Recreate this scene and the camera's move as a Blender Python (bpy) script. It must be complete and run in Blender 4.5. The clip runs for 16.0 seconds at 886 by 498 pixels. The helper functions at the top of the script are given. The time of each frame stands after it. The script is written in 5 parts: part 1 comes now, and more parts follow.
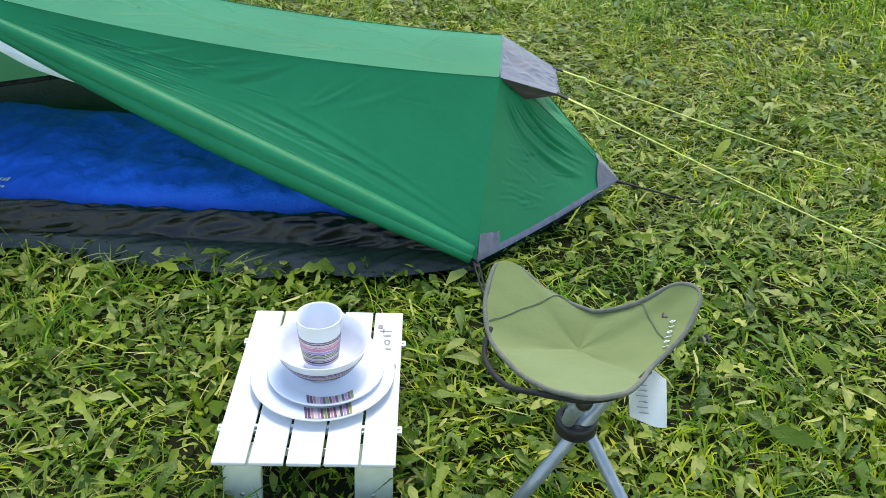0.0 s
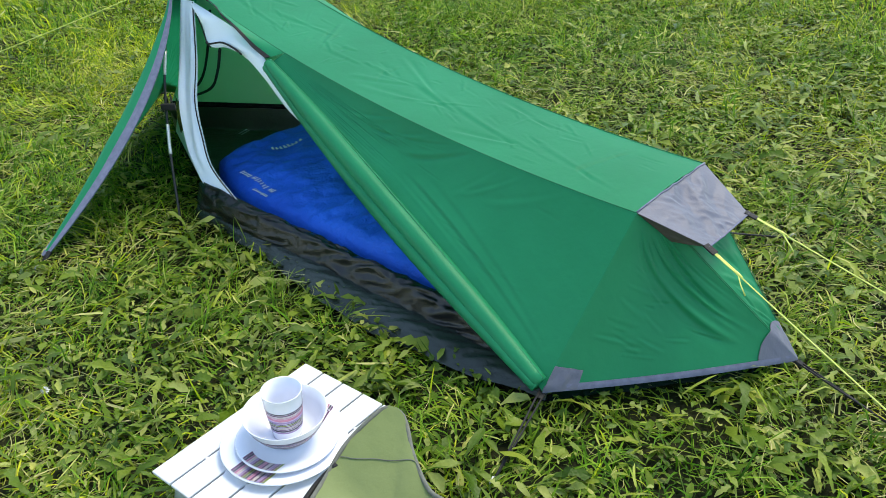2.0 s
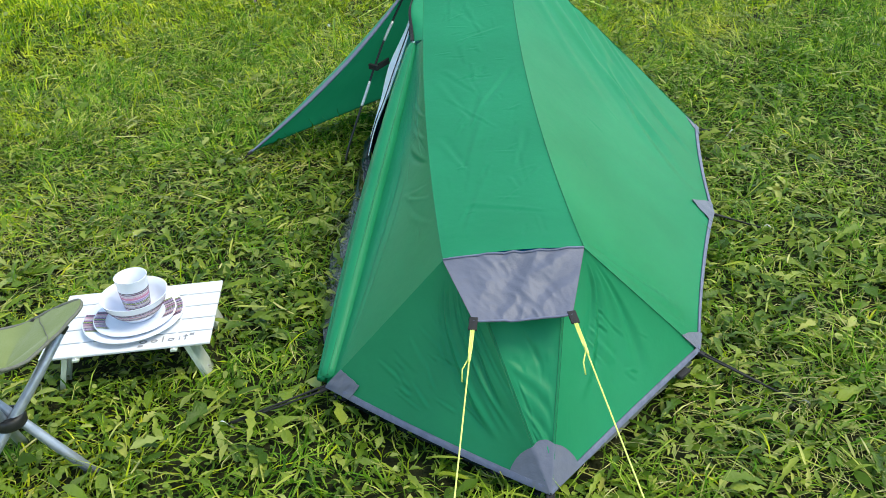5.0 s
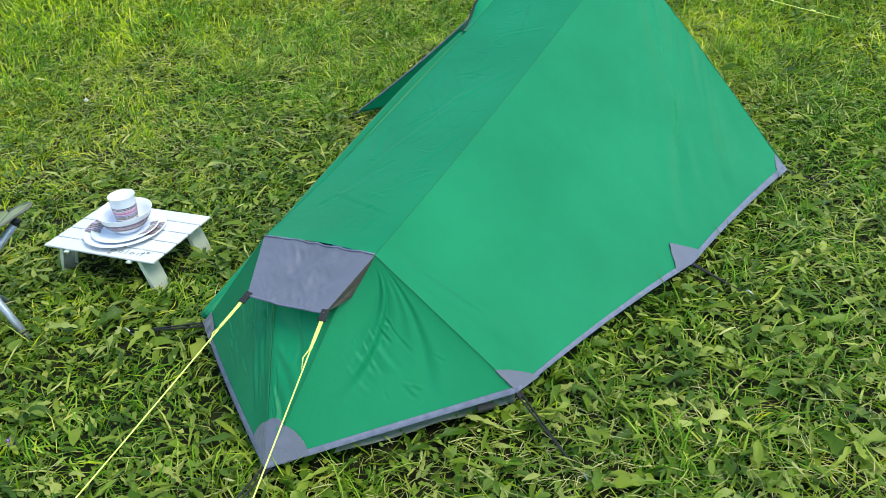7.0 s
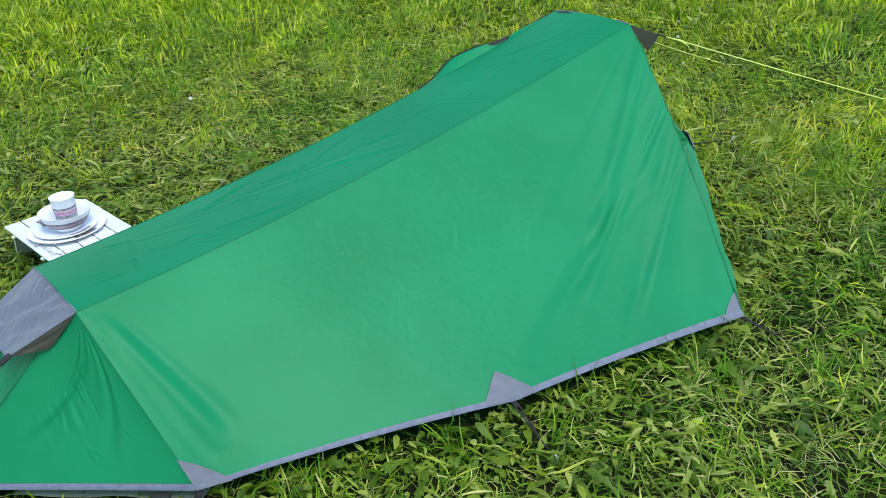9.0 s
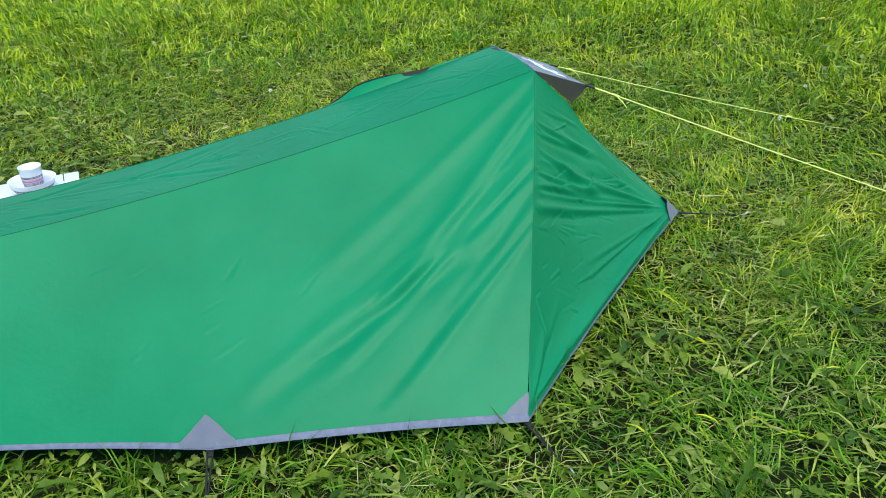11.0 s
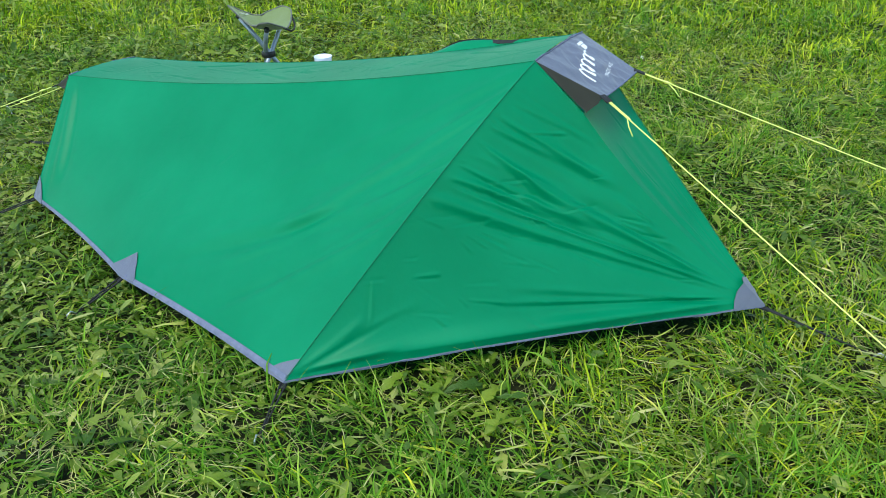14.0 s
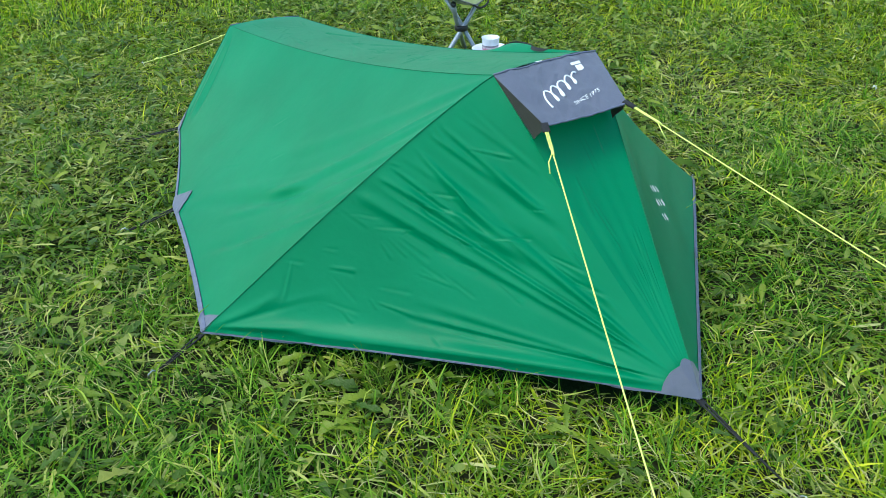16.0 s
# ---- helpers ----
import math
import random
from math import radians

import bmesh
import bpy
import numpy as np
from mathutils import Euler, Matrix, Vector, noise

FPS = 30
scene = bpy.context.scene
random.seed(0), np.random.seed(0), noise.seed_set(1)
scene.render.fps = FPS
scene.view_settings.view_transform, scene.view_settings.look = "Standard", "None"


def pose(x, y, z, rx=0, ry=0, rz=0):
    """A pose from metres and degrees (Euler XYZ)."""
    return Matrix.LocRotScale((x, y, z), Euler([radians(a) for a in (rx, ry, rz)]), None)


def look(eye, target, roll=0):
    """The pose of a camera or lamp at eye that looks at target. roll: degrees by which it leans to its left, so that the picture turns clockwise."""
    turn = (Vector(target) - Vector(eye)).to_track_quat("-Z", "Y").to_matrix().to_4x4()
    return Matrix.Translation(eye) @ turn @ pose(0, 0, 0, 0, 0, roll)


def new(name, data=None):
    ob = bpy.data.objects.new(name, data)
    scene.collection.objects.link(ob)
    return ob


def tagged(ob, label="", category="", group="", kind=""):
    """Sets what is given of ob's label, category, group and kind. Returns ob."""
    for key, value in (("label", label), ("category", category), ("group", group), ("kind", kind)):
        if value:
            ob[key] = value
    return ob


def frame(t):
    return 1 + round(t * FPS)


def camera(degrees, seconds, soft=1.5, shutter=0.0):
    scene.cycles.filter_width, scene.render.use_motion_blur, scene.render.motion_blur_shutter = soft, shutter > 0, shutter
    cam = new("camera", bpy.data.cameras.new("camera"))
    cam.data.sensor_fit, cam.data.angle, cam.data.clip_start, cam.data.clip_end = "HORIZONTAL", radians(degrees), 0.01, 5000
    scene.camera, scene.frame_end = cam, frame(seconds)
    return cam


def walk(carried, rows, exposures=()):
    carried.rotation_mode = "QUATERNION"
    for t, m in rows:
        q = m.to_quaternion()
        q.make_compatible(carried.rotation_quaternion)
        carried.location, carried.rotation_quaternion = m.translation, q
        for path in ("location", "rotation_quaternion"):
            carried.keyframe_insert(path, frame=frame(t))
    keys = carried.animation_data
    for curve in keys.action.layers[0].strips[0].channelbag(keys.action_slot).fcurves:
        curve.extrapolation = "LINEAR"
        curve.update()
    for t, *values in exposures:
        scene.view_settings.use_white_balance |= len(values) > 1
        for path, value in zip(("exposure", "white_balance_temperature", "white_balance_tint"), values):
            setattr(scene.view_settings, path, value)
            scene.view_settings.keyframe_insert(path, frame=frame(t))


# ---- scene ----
# camera: a slow walk round the tent, from the entrance past the foot and the back to the head
cam = camera(55.22, 16.0, soft=0.7)
EXPOSURES = [(0.0, 1.40, 7350, 8), (4.0, 1.37, 7500, 6), (7.0, 1.28, 6900, 2), (9.5, 1.14, 6800, 1), (12.0, 1.16, 6500, 0), (16.0, 1.18, 6400, -1)]
PATH = [
    (0.0, 0.9940, -2.0907, 1.0479, 58.680, -1.754, 4.276),
    (0.5, 1.2298, -2.0954, 1.1944, 57.476, -0.913, 16.022),
    (1.0, 1.3997, -2.0101, 1.2579, 57.026, -0.316, 24.773),
    (1.5, 1.6039, -1.8457, 1.2594, 59.186, 1.307, 35.345),
    (2.0, 1.8197, -1.6248, 1.2475, 59.163, 1.788, 43.056),
    (2.5, 2.0145, -1.4189, 1.2542, 59.258, 2.569, 51.381),
    (3.0, 2.1212, -1.2037, 1.2291, 60.836, 1.207, 59.146),
    (3.5, 2.2421, -0.9446, 1.2323, 60.837, 2.202, 67.291),
    (4.0, 2.3886, -0.6871, 1.2432, 60.759, 2.297, 74.349),
    (4.625, 2.5032, -0.3621, 1.2488, 60.506, 2.655, 83.395),
    (5.250, 2.5160, -0.0302, 1.2571, 59.984, 3.278, 92.226),
    (5.875, 2.4563, 0.3110, 1.2654, 59.487, 3.850, 100.868),
    (6.5, 2.3531, 0.6637, 1.2711, 59.306, 4.056, 109.348),
    (7.0, 2.2954, 0.9681, 1.2825, 59.509, 3.736, 116.108),
    (7.5, 2.0998, 1.2047, 1.2862, 59.699, 3.820, 122.731),
    (8.0, 1.8276, 1.3988, 1.3099, 60.771, 3.624, 127.591),
    (8.5, 1.5806, 1.6112, 1.2966, 61.489, 3.019, 133.937),
    (9.0, 1.3574, 1.7645, 1.2874, 61.696, 2.745, 139.559),
    (9.5, 1.0825, 1.8860, 1.3205, 62.829, 2.207, 144.088),
    (10.125, 0.7353, 2.0416, 1.3143, 62.938, 2.157, 150.514),
    (10.750, 0.3612, 2.1678, 1.2900, 62.713, 2.261, 157.776),
    (11.375, -0.0212, 2.2392, 1.2642, 62.343, 2.371, 165.864),
    (12.0, -0.3932, 2.2305, 1.2536, 62.017, 2.340, 174.764),
    (12.5, -0.6803, 2.1952, 1.2694, 60.993, 1.764, 181.948),
    (13.0, -0.9731, 2.1178, 1.2498, 61.489, 1.879, 190.163),
    (13.5, -1.2822, 2.0648, 1.2248, 62.263, 1.395, 201.138),
    (14.0, -1.5563, 1.9658, 1.2032, 61.758, 1.409, 209.490),
    (14.5, -1.8249, 1.7997, 1.2468, 61.762, 2.654, 215.212),
    (15.0, -2.0301, 1.6483, 1.2561, 61.324, 2.520, 221.380),
    (15.5, -2.1987, 1.4771, 1.2643, 60.444, 2.007, 228.661),
    (16.0, -2.2459, 1.2240, 1.2442, 60.273, 1.413, 236.642),
]
walk(cam, [(t, pose(x, y, z, rx, ry, rz)) for t, x, y, z, rx, ry, rz in PATH], EXPOSURES)

# ---------------------------------------------------------------- world, sun
world = bpy.data.worlds.new("sky")
scene.world = world
world.use_nodes = True
wn = world.node_tree
sky = wn.nodes.new("ShaderNodeTexSky")
sky.sky_type = 'NISHITA'
sky.sun_disc = False
SUN_EL, SUN_AZ = radians(60), radians(4)      # azimuth from +y towards +x
sky.sun_elevation, sky.sun_rotation = SUN_EL, SUN_AZ
sky.air_density, sky.dust_density = 1.2, 0.4
wn.nodes["Background"].inputs["Strength"].default_value = 0.14
wn.links.new(sky.outputs[0], wn.nodes["Background"].inputs["Color"])
sun = new("sun", bpy.data.lights.new("sun", 'SUN'))
sun.data.energy, sun.data.angle, sun.data.color = 1.4, radians(26), (1.0, 0.94, 0.80)
sun.matrix_world = look((20 * math.sin(SUN_AZ) * math.cos(SUN_EL), 20 * math.cos(SUN_AZ) * math.cos(SUN_EL), 20 * math.sin(SUN_EL)), (0, 0, 0))


# ---------------------------------------------------------------- materials
def nodes_of(name):
    m = bpy.data.materials.new(name)
    m.use_nodes = True
    nt = m.node_tree
    return m, nt, nt.nodes["Principled BSDF"], nt.nodes["Material Output"]


def ramp(nt, fac, stops):
    r = nt.nodes.new("ShaderNodeValToRGB")
    els = r.color_ramp.elements
    els[0].position, els[0].color = stops[0][0], (*stops[0][1], 1)
    els[1].position, els[1].color = stops[-1][0], (*stops[-1][1], 1)
    for p, c in stops[1:-1]:
        e = els.new(p)
        e.color = (*c, 1)
    nt.links.new(fac, r.inputs[0])
    return r.outputs[0]


def noise_tex(nt, scale, detail=3, stretch=None, rough=0.55):
    n = nt.nodes.new("ShaderNodeTexNoise")
    n.inputs["Scale"].default_value, n.inputs["Detail"].default_value, n.inputs["Roughness"].default_value = scale, detail, rough
    tc = nt.nodes.new("ShaderNodeTexCoord")
    if stretch:
        mp = nt.nodes.new("ShaderNodeMapping")
        mp.inputs["Scale"].default_value = stretch
        nt.links.new(tc.outputs["Object"], mp.inputs[0])
        nt.links.new(mp.outputs[0], n.inputs["Vector"])
    else:
        nt.links.new(tc.outputs["Object"], n.inputs["Vector"])
    return n.outputs[0]


def bump(nt, b, height, strength, dist=0.002):
    n = nt.nodes.new("ShaderNodeBump")
    n.inputs["Strength"].default_value, n.inputs["Distance"].default_value = strength, dist
    nt.links.new(height, n.inputs["Height"])
    nt.links.new(n.outputs[0], b.inputs["Normal"])
    return n


def fabric(name, dark, light, rough=0.45, trans=0.3, sheen=0.3, grain=900, fold=14, spec=0.4, fold_bump=0.25):
    """Woven cloth: fine weave, soft creases, and light that comes through."""
    m, nt, b, out = nodes_of(name)
    big = noise_tex(nt, 3.0, 4)
    col = ramp(nt, big, [(0.3, dark), (0.7, light)])
    nt.links.new(col, b.inputs["Base Color"])
    b.inputs["Roughness"].default_value = rough
    b.inputs["Specular IOR Level"].default_value = spec
    b.inputs["Sheen Weight"].default_value = sheen
    weave = noise_tex(nt, grain, 1)
    crease = noise_tex(nt, fold, 5, None, 0.6)
    mix = nt.nodes.new("ShaderNodeMath")
    mix.operation = 'MULTIPLY_ADD'
    nt.links.new(weave, mix.inputs[0])
    mix.inputs[1].default_value = 0.05
    nt.links.new(crease, mix.inputs[2])
    nb = bump(nt, b, mix.outputs[0], fold_bump, 0.02)
    face = b.outputs[0]
    if trans:
        t = nt.nodes.new("ShaderNodeBsdfTranslucent")
        nt.links.new(col, t.inputs["Color"])
        nt.links.new(nb.outputs[0], t.inputs["Normal"])
        ms = nt.nodes.new("ShaderNodeMixShader")
        ms.inputs[0].default_value = trans
        nt.links.new(face, ms.inputs[1])
        nt.links.new(t.outputs[0], ms.inputs[2])
        face = ms.outputs[0]
    nt.links.new(face, out.inputs["Surface"])
    return m


def plain(name, dark, light, rough=0.5, metal=0.0, scale=20, bumpy=0.1, spec=0.5, dist=0.002):
    m, nt, b, out = nodes_of(name)
    n = noise_tex(nt, scale, 4)
    nt.links.new(ramp(nt, n, [(0.3, dark), (0.7, light)]), b.inputs["Base Color"])
    n2 = noise_tex(nt, scale * 6, 3)
    nt.links.new(ramp(nt, n2, [(0.2, (rough * 0.8,) * 3), (0.8, (min(1, rough * 1.2),) * 3)]), b.inputs["Roughness"])
    b.inputs["Metallic"].default_value = metal
    b.inputs["Specular IOR Level"].default_value = spec
    bump(nt, b, n2, bumpy, dist)
    return m


def leafy(name, stops, trans=0.35, rough=0.5, patches=None, scale=1.3, vein=False, spec=0.3):
    """Leaf or blade: every piece its own tint, patches over the ground, light through the blade."""
    m, nt, b, out = nodes_of(name)
    g = nt.nodes.new("ShaderNodeNewGeometry")
    col = ramp(nt, g.outputs["Random Per Island"], stops)
    if patches:
        n = nt.nodes.new("ShaderNodeTexNoise")
        n.inputs["Scale"].default_value, n.inputs["Detail"].default_value = scale, 5
        nt.links.new(g.outputs["Position"], n.inputs["Vector"])
        f = ramp(nt, n.outputs[0], [(0.50, (0, 0, 0)), (0.74, (1, 1, 1))])
        mx = nt.nodes.new("ShaderNodeMix")
        mx.data_type = 'RGBA'
        nt.links.new(f, mx.inputs[0])
        nt.links.new(col, mx.inputs[6])
        nt.links.new(ramp(nt, g.outputs["Random Per Island"], patches), mx.inputs[7])
        col = mx.outputs[2]
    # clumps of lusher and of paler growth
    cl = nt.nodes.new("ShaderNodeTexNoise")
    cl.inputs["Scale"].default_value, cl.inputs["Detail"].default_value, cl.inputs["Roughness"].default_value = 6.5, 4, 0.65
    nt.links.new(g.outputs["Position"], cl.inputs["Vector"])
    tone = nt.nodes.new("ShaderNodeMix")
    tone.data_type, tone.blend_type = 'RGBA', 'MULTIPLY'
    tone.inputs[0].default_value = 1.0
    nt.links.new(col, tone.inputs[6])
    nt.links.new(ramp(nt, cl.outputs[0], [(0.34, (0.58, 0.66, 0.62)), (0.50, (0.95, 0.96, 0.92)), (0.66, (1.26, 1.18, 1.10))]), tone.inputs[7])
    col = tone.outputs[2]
    nt.links.new(col, b.inputs["Base Color"])
    b.inputs["Roughness"].default_value = rough
    b.inputs["Specular IOR Level"].default_value = spec
    if vein:
        v = nt.nodes.new("ShaderNodeTexNoise")
        v.inputs["Scale"].default_value, v.inputs["Detail"].default_value = 190, 3
        nt.links.new(g.outputs["Position"], v.inputs["Vector"])
        bump(nt, b, v.outputs[0], 0.7, 0.003)
    t = nt.nodes.new("ShaderNodeBsdfTranslucent")
    nt.links.new(col, t.inputs["Color"])
    ms = nt.nodes.new("ShaderNodeMixShader")
    ms.inputs[0].default_value = trans
    nt.links.new(b.outputs[0], ms.inputs[1])
    nt.links.new(t.outputs[0], ms.inputs[2])
    nt.links.new(ms.outputs[0], out.inputs["Surface"])
    return m


GREEN = fabric("green_nylon", (0.006, 0.245, 0.106), (0.011, 0.298, 0.135), rough=0.46, trans=0.34, sheen=0.0, spec=0.24, fold=16, fold_bump=0.10)
GREY = fabric("grey_nylon", (0.105, 0.118, 0.170), (0.140, 0.152, 0.210), rough=0.5, trans=0.12, sheen=0.2)
MESHGREY = fabric("vent_mesh", (0.05, 0.045, 0.042), (0.10, 0.09, 0.085), rough=0.7, trans=0.15, sheen=0.0, grain=500)
GREYSEAM = plain("grey_binding", (0.10, 0.115, 0.185), (0.15, 0.165, 0.25), 0.7, scale=60)
SEAM = plain("seam_thread", (0.003, 0.150, 0.066), (0.005, 0.185, 0.082), 0.9, scale=200)
BLACKWEB = plain("black_webbing", (0.006, 0.006, 0.007), (0.014, 0.014, 0.016), 0.75, scale=300, bumpy=0.3)
BLACKSHEET = fabric("groundsheet_pe", (0.004, 0.005, 0.006), (0.009, 0.011, 0.011), rough=0.18, trans=0, sheen=0, grain=900, fold=14, spec=0.45, fold_bump=0.5)
OLIVESHEET = fabric("groundsheet_floor", (0.034, 0.040, 0.022), (0.052, 0.060, 0.034), rough=0.4, trans=0, sheen=0, fold=18, spec=0.5, fold_bump=0.5)
SKIRT = fabric("groundsheet_skirt", (0.014, 0.024, 0.019), (0.028, 0.040, 0.033), rough=0.26, trans=0, sheen=0, grain=900, fold=9, spec=0.5, fold_bump=0.4)
EDGE = fabric("groundsheet_edge", (0.10, 0.115, 0.10), (0.17, 0.18, 0.16), rough=0.3, trans=0, sheen=0, fold=14, spec=0.5, fold_bump=0.5)
INNER = fabric("white_inner_nylon", (0.76, 0.87, 0.97), (0.83, 0.91, 0.98), rough=0.5, trans=0.08, sheen=0.1)
# White inner nylon; the green light through the fly is put into its colour.
INNERWALL = fabric("inner_nylon_fly_tint", (0.42, 0.80, 0.56), (0.50, 0.86, 0.62), rough=0.5, trans=0.6, sheen=0.0)
BLUE = fabric("blue_polyester", (0.002, 0.100, 0.58), (0.003, 0.140, 0.74), rough=0.5, trans=0.0, sheen=0.0, fold=16, spec=0.2, fold_bump=0.7)
OLIVE = fabric("olive_canvas", (0.165, 0.215, 0.075), (0.205, 0.255, 0.098), rough=0.75, trans=0.12, sheen=0.2, grain=1400, fold=10, spec=0.25)
CANVASTRIM = plain("grey_trim_tape", (0.105, 0.110, 0.090), (0.150, 0.155, 0.130), 0.8, scale=120, bumpy=0.3)
ROPE = plain("neon_cord", (0.66, 0.74, 0.14), (0.78, 0.83, 0.26), 0.6, scale=300, bumpy=0.3)
POLE = plain("black_fibreglass", (0.008, 0.008, 0.009), (0.02, 0.02, 0.022), 0.35, scale=60)
FERRULE = plain("bright_ferrule", (0.62, 0.63, 0.65), (0.8, 0.8, 0.82), 0.3, 0.6, scale=90)
STEEL = plain("peg_steel", (0.45, 0.46, 0.48), (0.62, 0.63, 0.65), 0.32, 0.9, scale=90)
WHITEPAINT = plain("white_coated_aluminium", (0.60, 0.62, 0.66), (0.68, 0.70, 0.74), 0.38, 0.0, scale=14, bumpy=0.04)
# Base colour holds the green cast of grass reflected in the metal.
LEGALU = plain("brushed_aluminium", (0.56, 0.62, 0.54), (0.68, 0.74, 0.66), 0.36, 0.35, scale=40, bumpy=0.05)
MELAMINE = plain("white_melamine", (0.74, 0.77, 0.86), (0.79, 0.82, 0.90), 0.14, 0.0, scale=6, bumpy=0.01)
TUBE = plain("grey_steel_tube", (0.26, 0.30, 0.36), (0.36, 0.40, 0.46), 0.36, 0.45, scale=50, bumpy=0.05)
RUBBER = plain("black_plastic", (0.008, 0.008, 0.009), (0.018, 0.018, 0.02), 0.5, scale=80)
PAPER = plain("white_care_label", (0.74, 0.75, 0.78), (0.82, 0.82, 0.84), 0.7, scale=30, bumpy=0.2)
PRINT = plain("white_print", (0.72, 0.74, 0.76), (0.82, 0.83, 0.85), 0.6, scale=120)
DARKPRINT = plain("dark_print", (0.20, 0.20, 0.22), (0.28, 0.28, 0.30), 0.5, scale=120)
INK = plain("grey_print", (0.3, 0.3, 0.32), (0.42, 0.42, 0.44), 0.6, scale=120)
# Darker than real soil: the deep shade between blades is put into its colour.
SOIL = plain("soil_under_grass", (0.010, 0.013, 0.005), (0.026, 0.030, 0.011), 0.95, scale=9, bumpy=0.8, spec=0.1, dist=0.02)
STRIPES = [plain("stripe_" + n, c, tuple(min(1, k * 1.15) for k in c), 0.2, scale=60, bumpy=0.02) for n, c in (
    ("plum", (0.15, 0.07, 0.13)), ("rose", (0.46, 0.20, 0.28)), ("charcoal", (0.09, 0.075, 0.10)), ("sand", (0.5, 0.45, 0.40)),
    ("leaf", (0.2, 0.25, 0.06)), ("lilac", (0.34, 0.24, 0.42)))]
# turf colour where the sward is seen from afar only
sn = SOIL.node_tree
sb = sn.nodes["Principled BSDF"]
geo = sn.nodes.new("ShaderNodeNewGeometry")
far_len = sn.nodes.new("ShaderNodeVectorMath")
far_len.operation = 'LENGTH'
sn.links.new(geo.outputs["Position"], far_len.inputs[0])
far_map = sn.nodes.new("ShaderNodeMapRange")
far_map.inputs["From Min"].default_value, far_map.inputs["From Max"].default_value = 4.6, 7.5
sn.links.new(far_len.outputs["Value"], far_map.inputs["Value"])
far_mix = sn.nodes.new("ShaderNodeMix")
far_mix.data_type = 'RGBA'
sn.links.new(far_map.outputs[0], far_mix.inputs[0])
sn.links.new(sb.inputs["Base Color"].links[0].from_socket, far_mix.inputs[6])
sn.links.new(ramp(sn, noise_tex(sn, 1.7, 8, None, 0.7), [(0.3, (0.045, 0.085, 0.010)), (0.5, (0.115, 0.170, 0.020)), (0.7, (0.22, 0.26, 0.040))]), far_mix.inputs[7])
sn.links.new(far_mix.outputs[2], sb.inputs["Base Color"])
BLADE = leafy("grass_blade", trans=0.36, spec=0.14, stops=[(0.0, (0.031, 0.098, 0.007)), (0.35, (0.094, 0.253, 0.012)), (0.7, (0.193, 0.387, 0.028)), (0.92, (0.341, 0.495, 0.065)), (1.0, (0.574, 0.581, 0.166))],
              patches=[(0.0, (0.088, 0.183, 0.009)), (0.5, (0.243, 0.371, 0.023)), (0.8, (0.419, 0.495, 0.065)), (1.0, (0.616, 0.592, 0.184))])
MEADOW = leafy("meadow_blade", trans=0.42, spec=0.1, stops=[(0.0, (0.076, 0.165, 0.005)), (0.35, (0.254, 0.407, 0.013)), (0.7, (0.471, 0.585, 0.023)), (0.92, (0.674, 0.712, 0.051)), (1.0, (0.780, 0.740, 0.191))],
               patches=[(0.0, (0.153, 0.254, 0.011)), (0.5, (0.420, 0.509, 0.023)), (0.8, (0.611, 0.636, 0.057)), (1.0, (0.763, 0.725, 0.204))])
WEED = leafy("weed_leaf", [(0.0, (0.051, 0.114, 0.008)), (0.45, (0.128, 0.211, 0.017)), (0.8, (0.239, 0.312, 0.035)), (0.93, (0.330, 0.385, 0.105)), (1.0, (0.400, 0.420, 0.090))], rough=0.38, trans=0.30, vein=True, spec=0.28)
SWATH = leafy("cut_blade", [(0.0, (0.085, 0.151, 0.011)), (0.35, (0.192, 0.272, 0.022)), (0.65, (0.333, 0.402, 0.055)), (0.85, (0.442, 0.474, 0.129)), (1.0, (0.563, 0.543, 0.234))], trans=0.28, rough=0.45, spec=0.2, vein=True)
PURPLE = plain("clover_petal", (0.22, 0.10, 0.36), (0.36, 0.20, 0.52), 0.6, scale=300)
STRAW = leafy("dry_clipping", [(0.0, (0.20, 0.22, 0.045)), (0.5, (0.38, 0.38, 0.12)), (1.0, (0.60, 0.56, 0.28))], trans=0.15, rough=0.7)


# ---------------------------------------------------------------- building helpers
V = Vector


def lerp(a, b, t):
    return a + (b - a) * t


def thing(name, label, category, group="", at=(0, 0, 0), kind=""):
    e = new(name)
    e.location = at
    e.empty_display_size = 0.05
    return tagged(e, label, category, group, kind)


def link_mesh(name, me, material, parent=None, label="", smooth=True):
    me.materials.append(material)
    if smooth:
        me.polygons.foreach_set("use_smooth", [True] * len(me.polygons))
    ob = new(name, me)
    if parent is not None:
        ob.parent = parent
        ob.matrix_parent_inverse = Matrix.Translation(parent.matrix_basis.translation).inverted() if parent.parent is None else Matrix.Identity(4)
    if label:
        tagged(ob, label)
    return ob


def part(name, bm, material, parent, label="", smooth=True):
    bmesh.ops.recalc_face_normals(bm, faces=bm.faces)
    me = bpy.data.meshes.new(name)
    bm.to_mesh(me)
    bm.free()
    return link_mesh(name, me, material, parent, label, smooth)


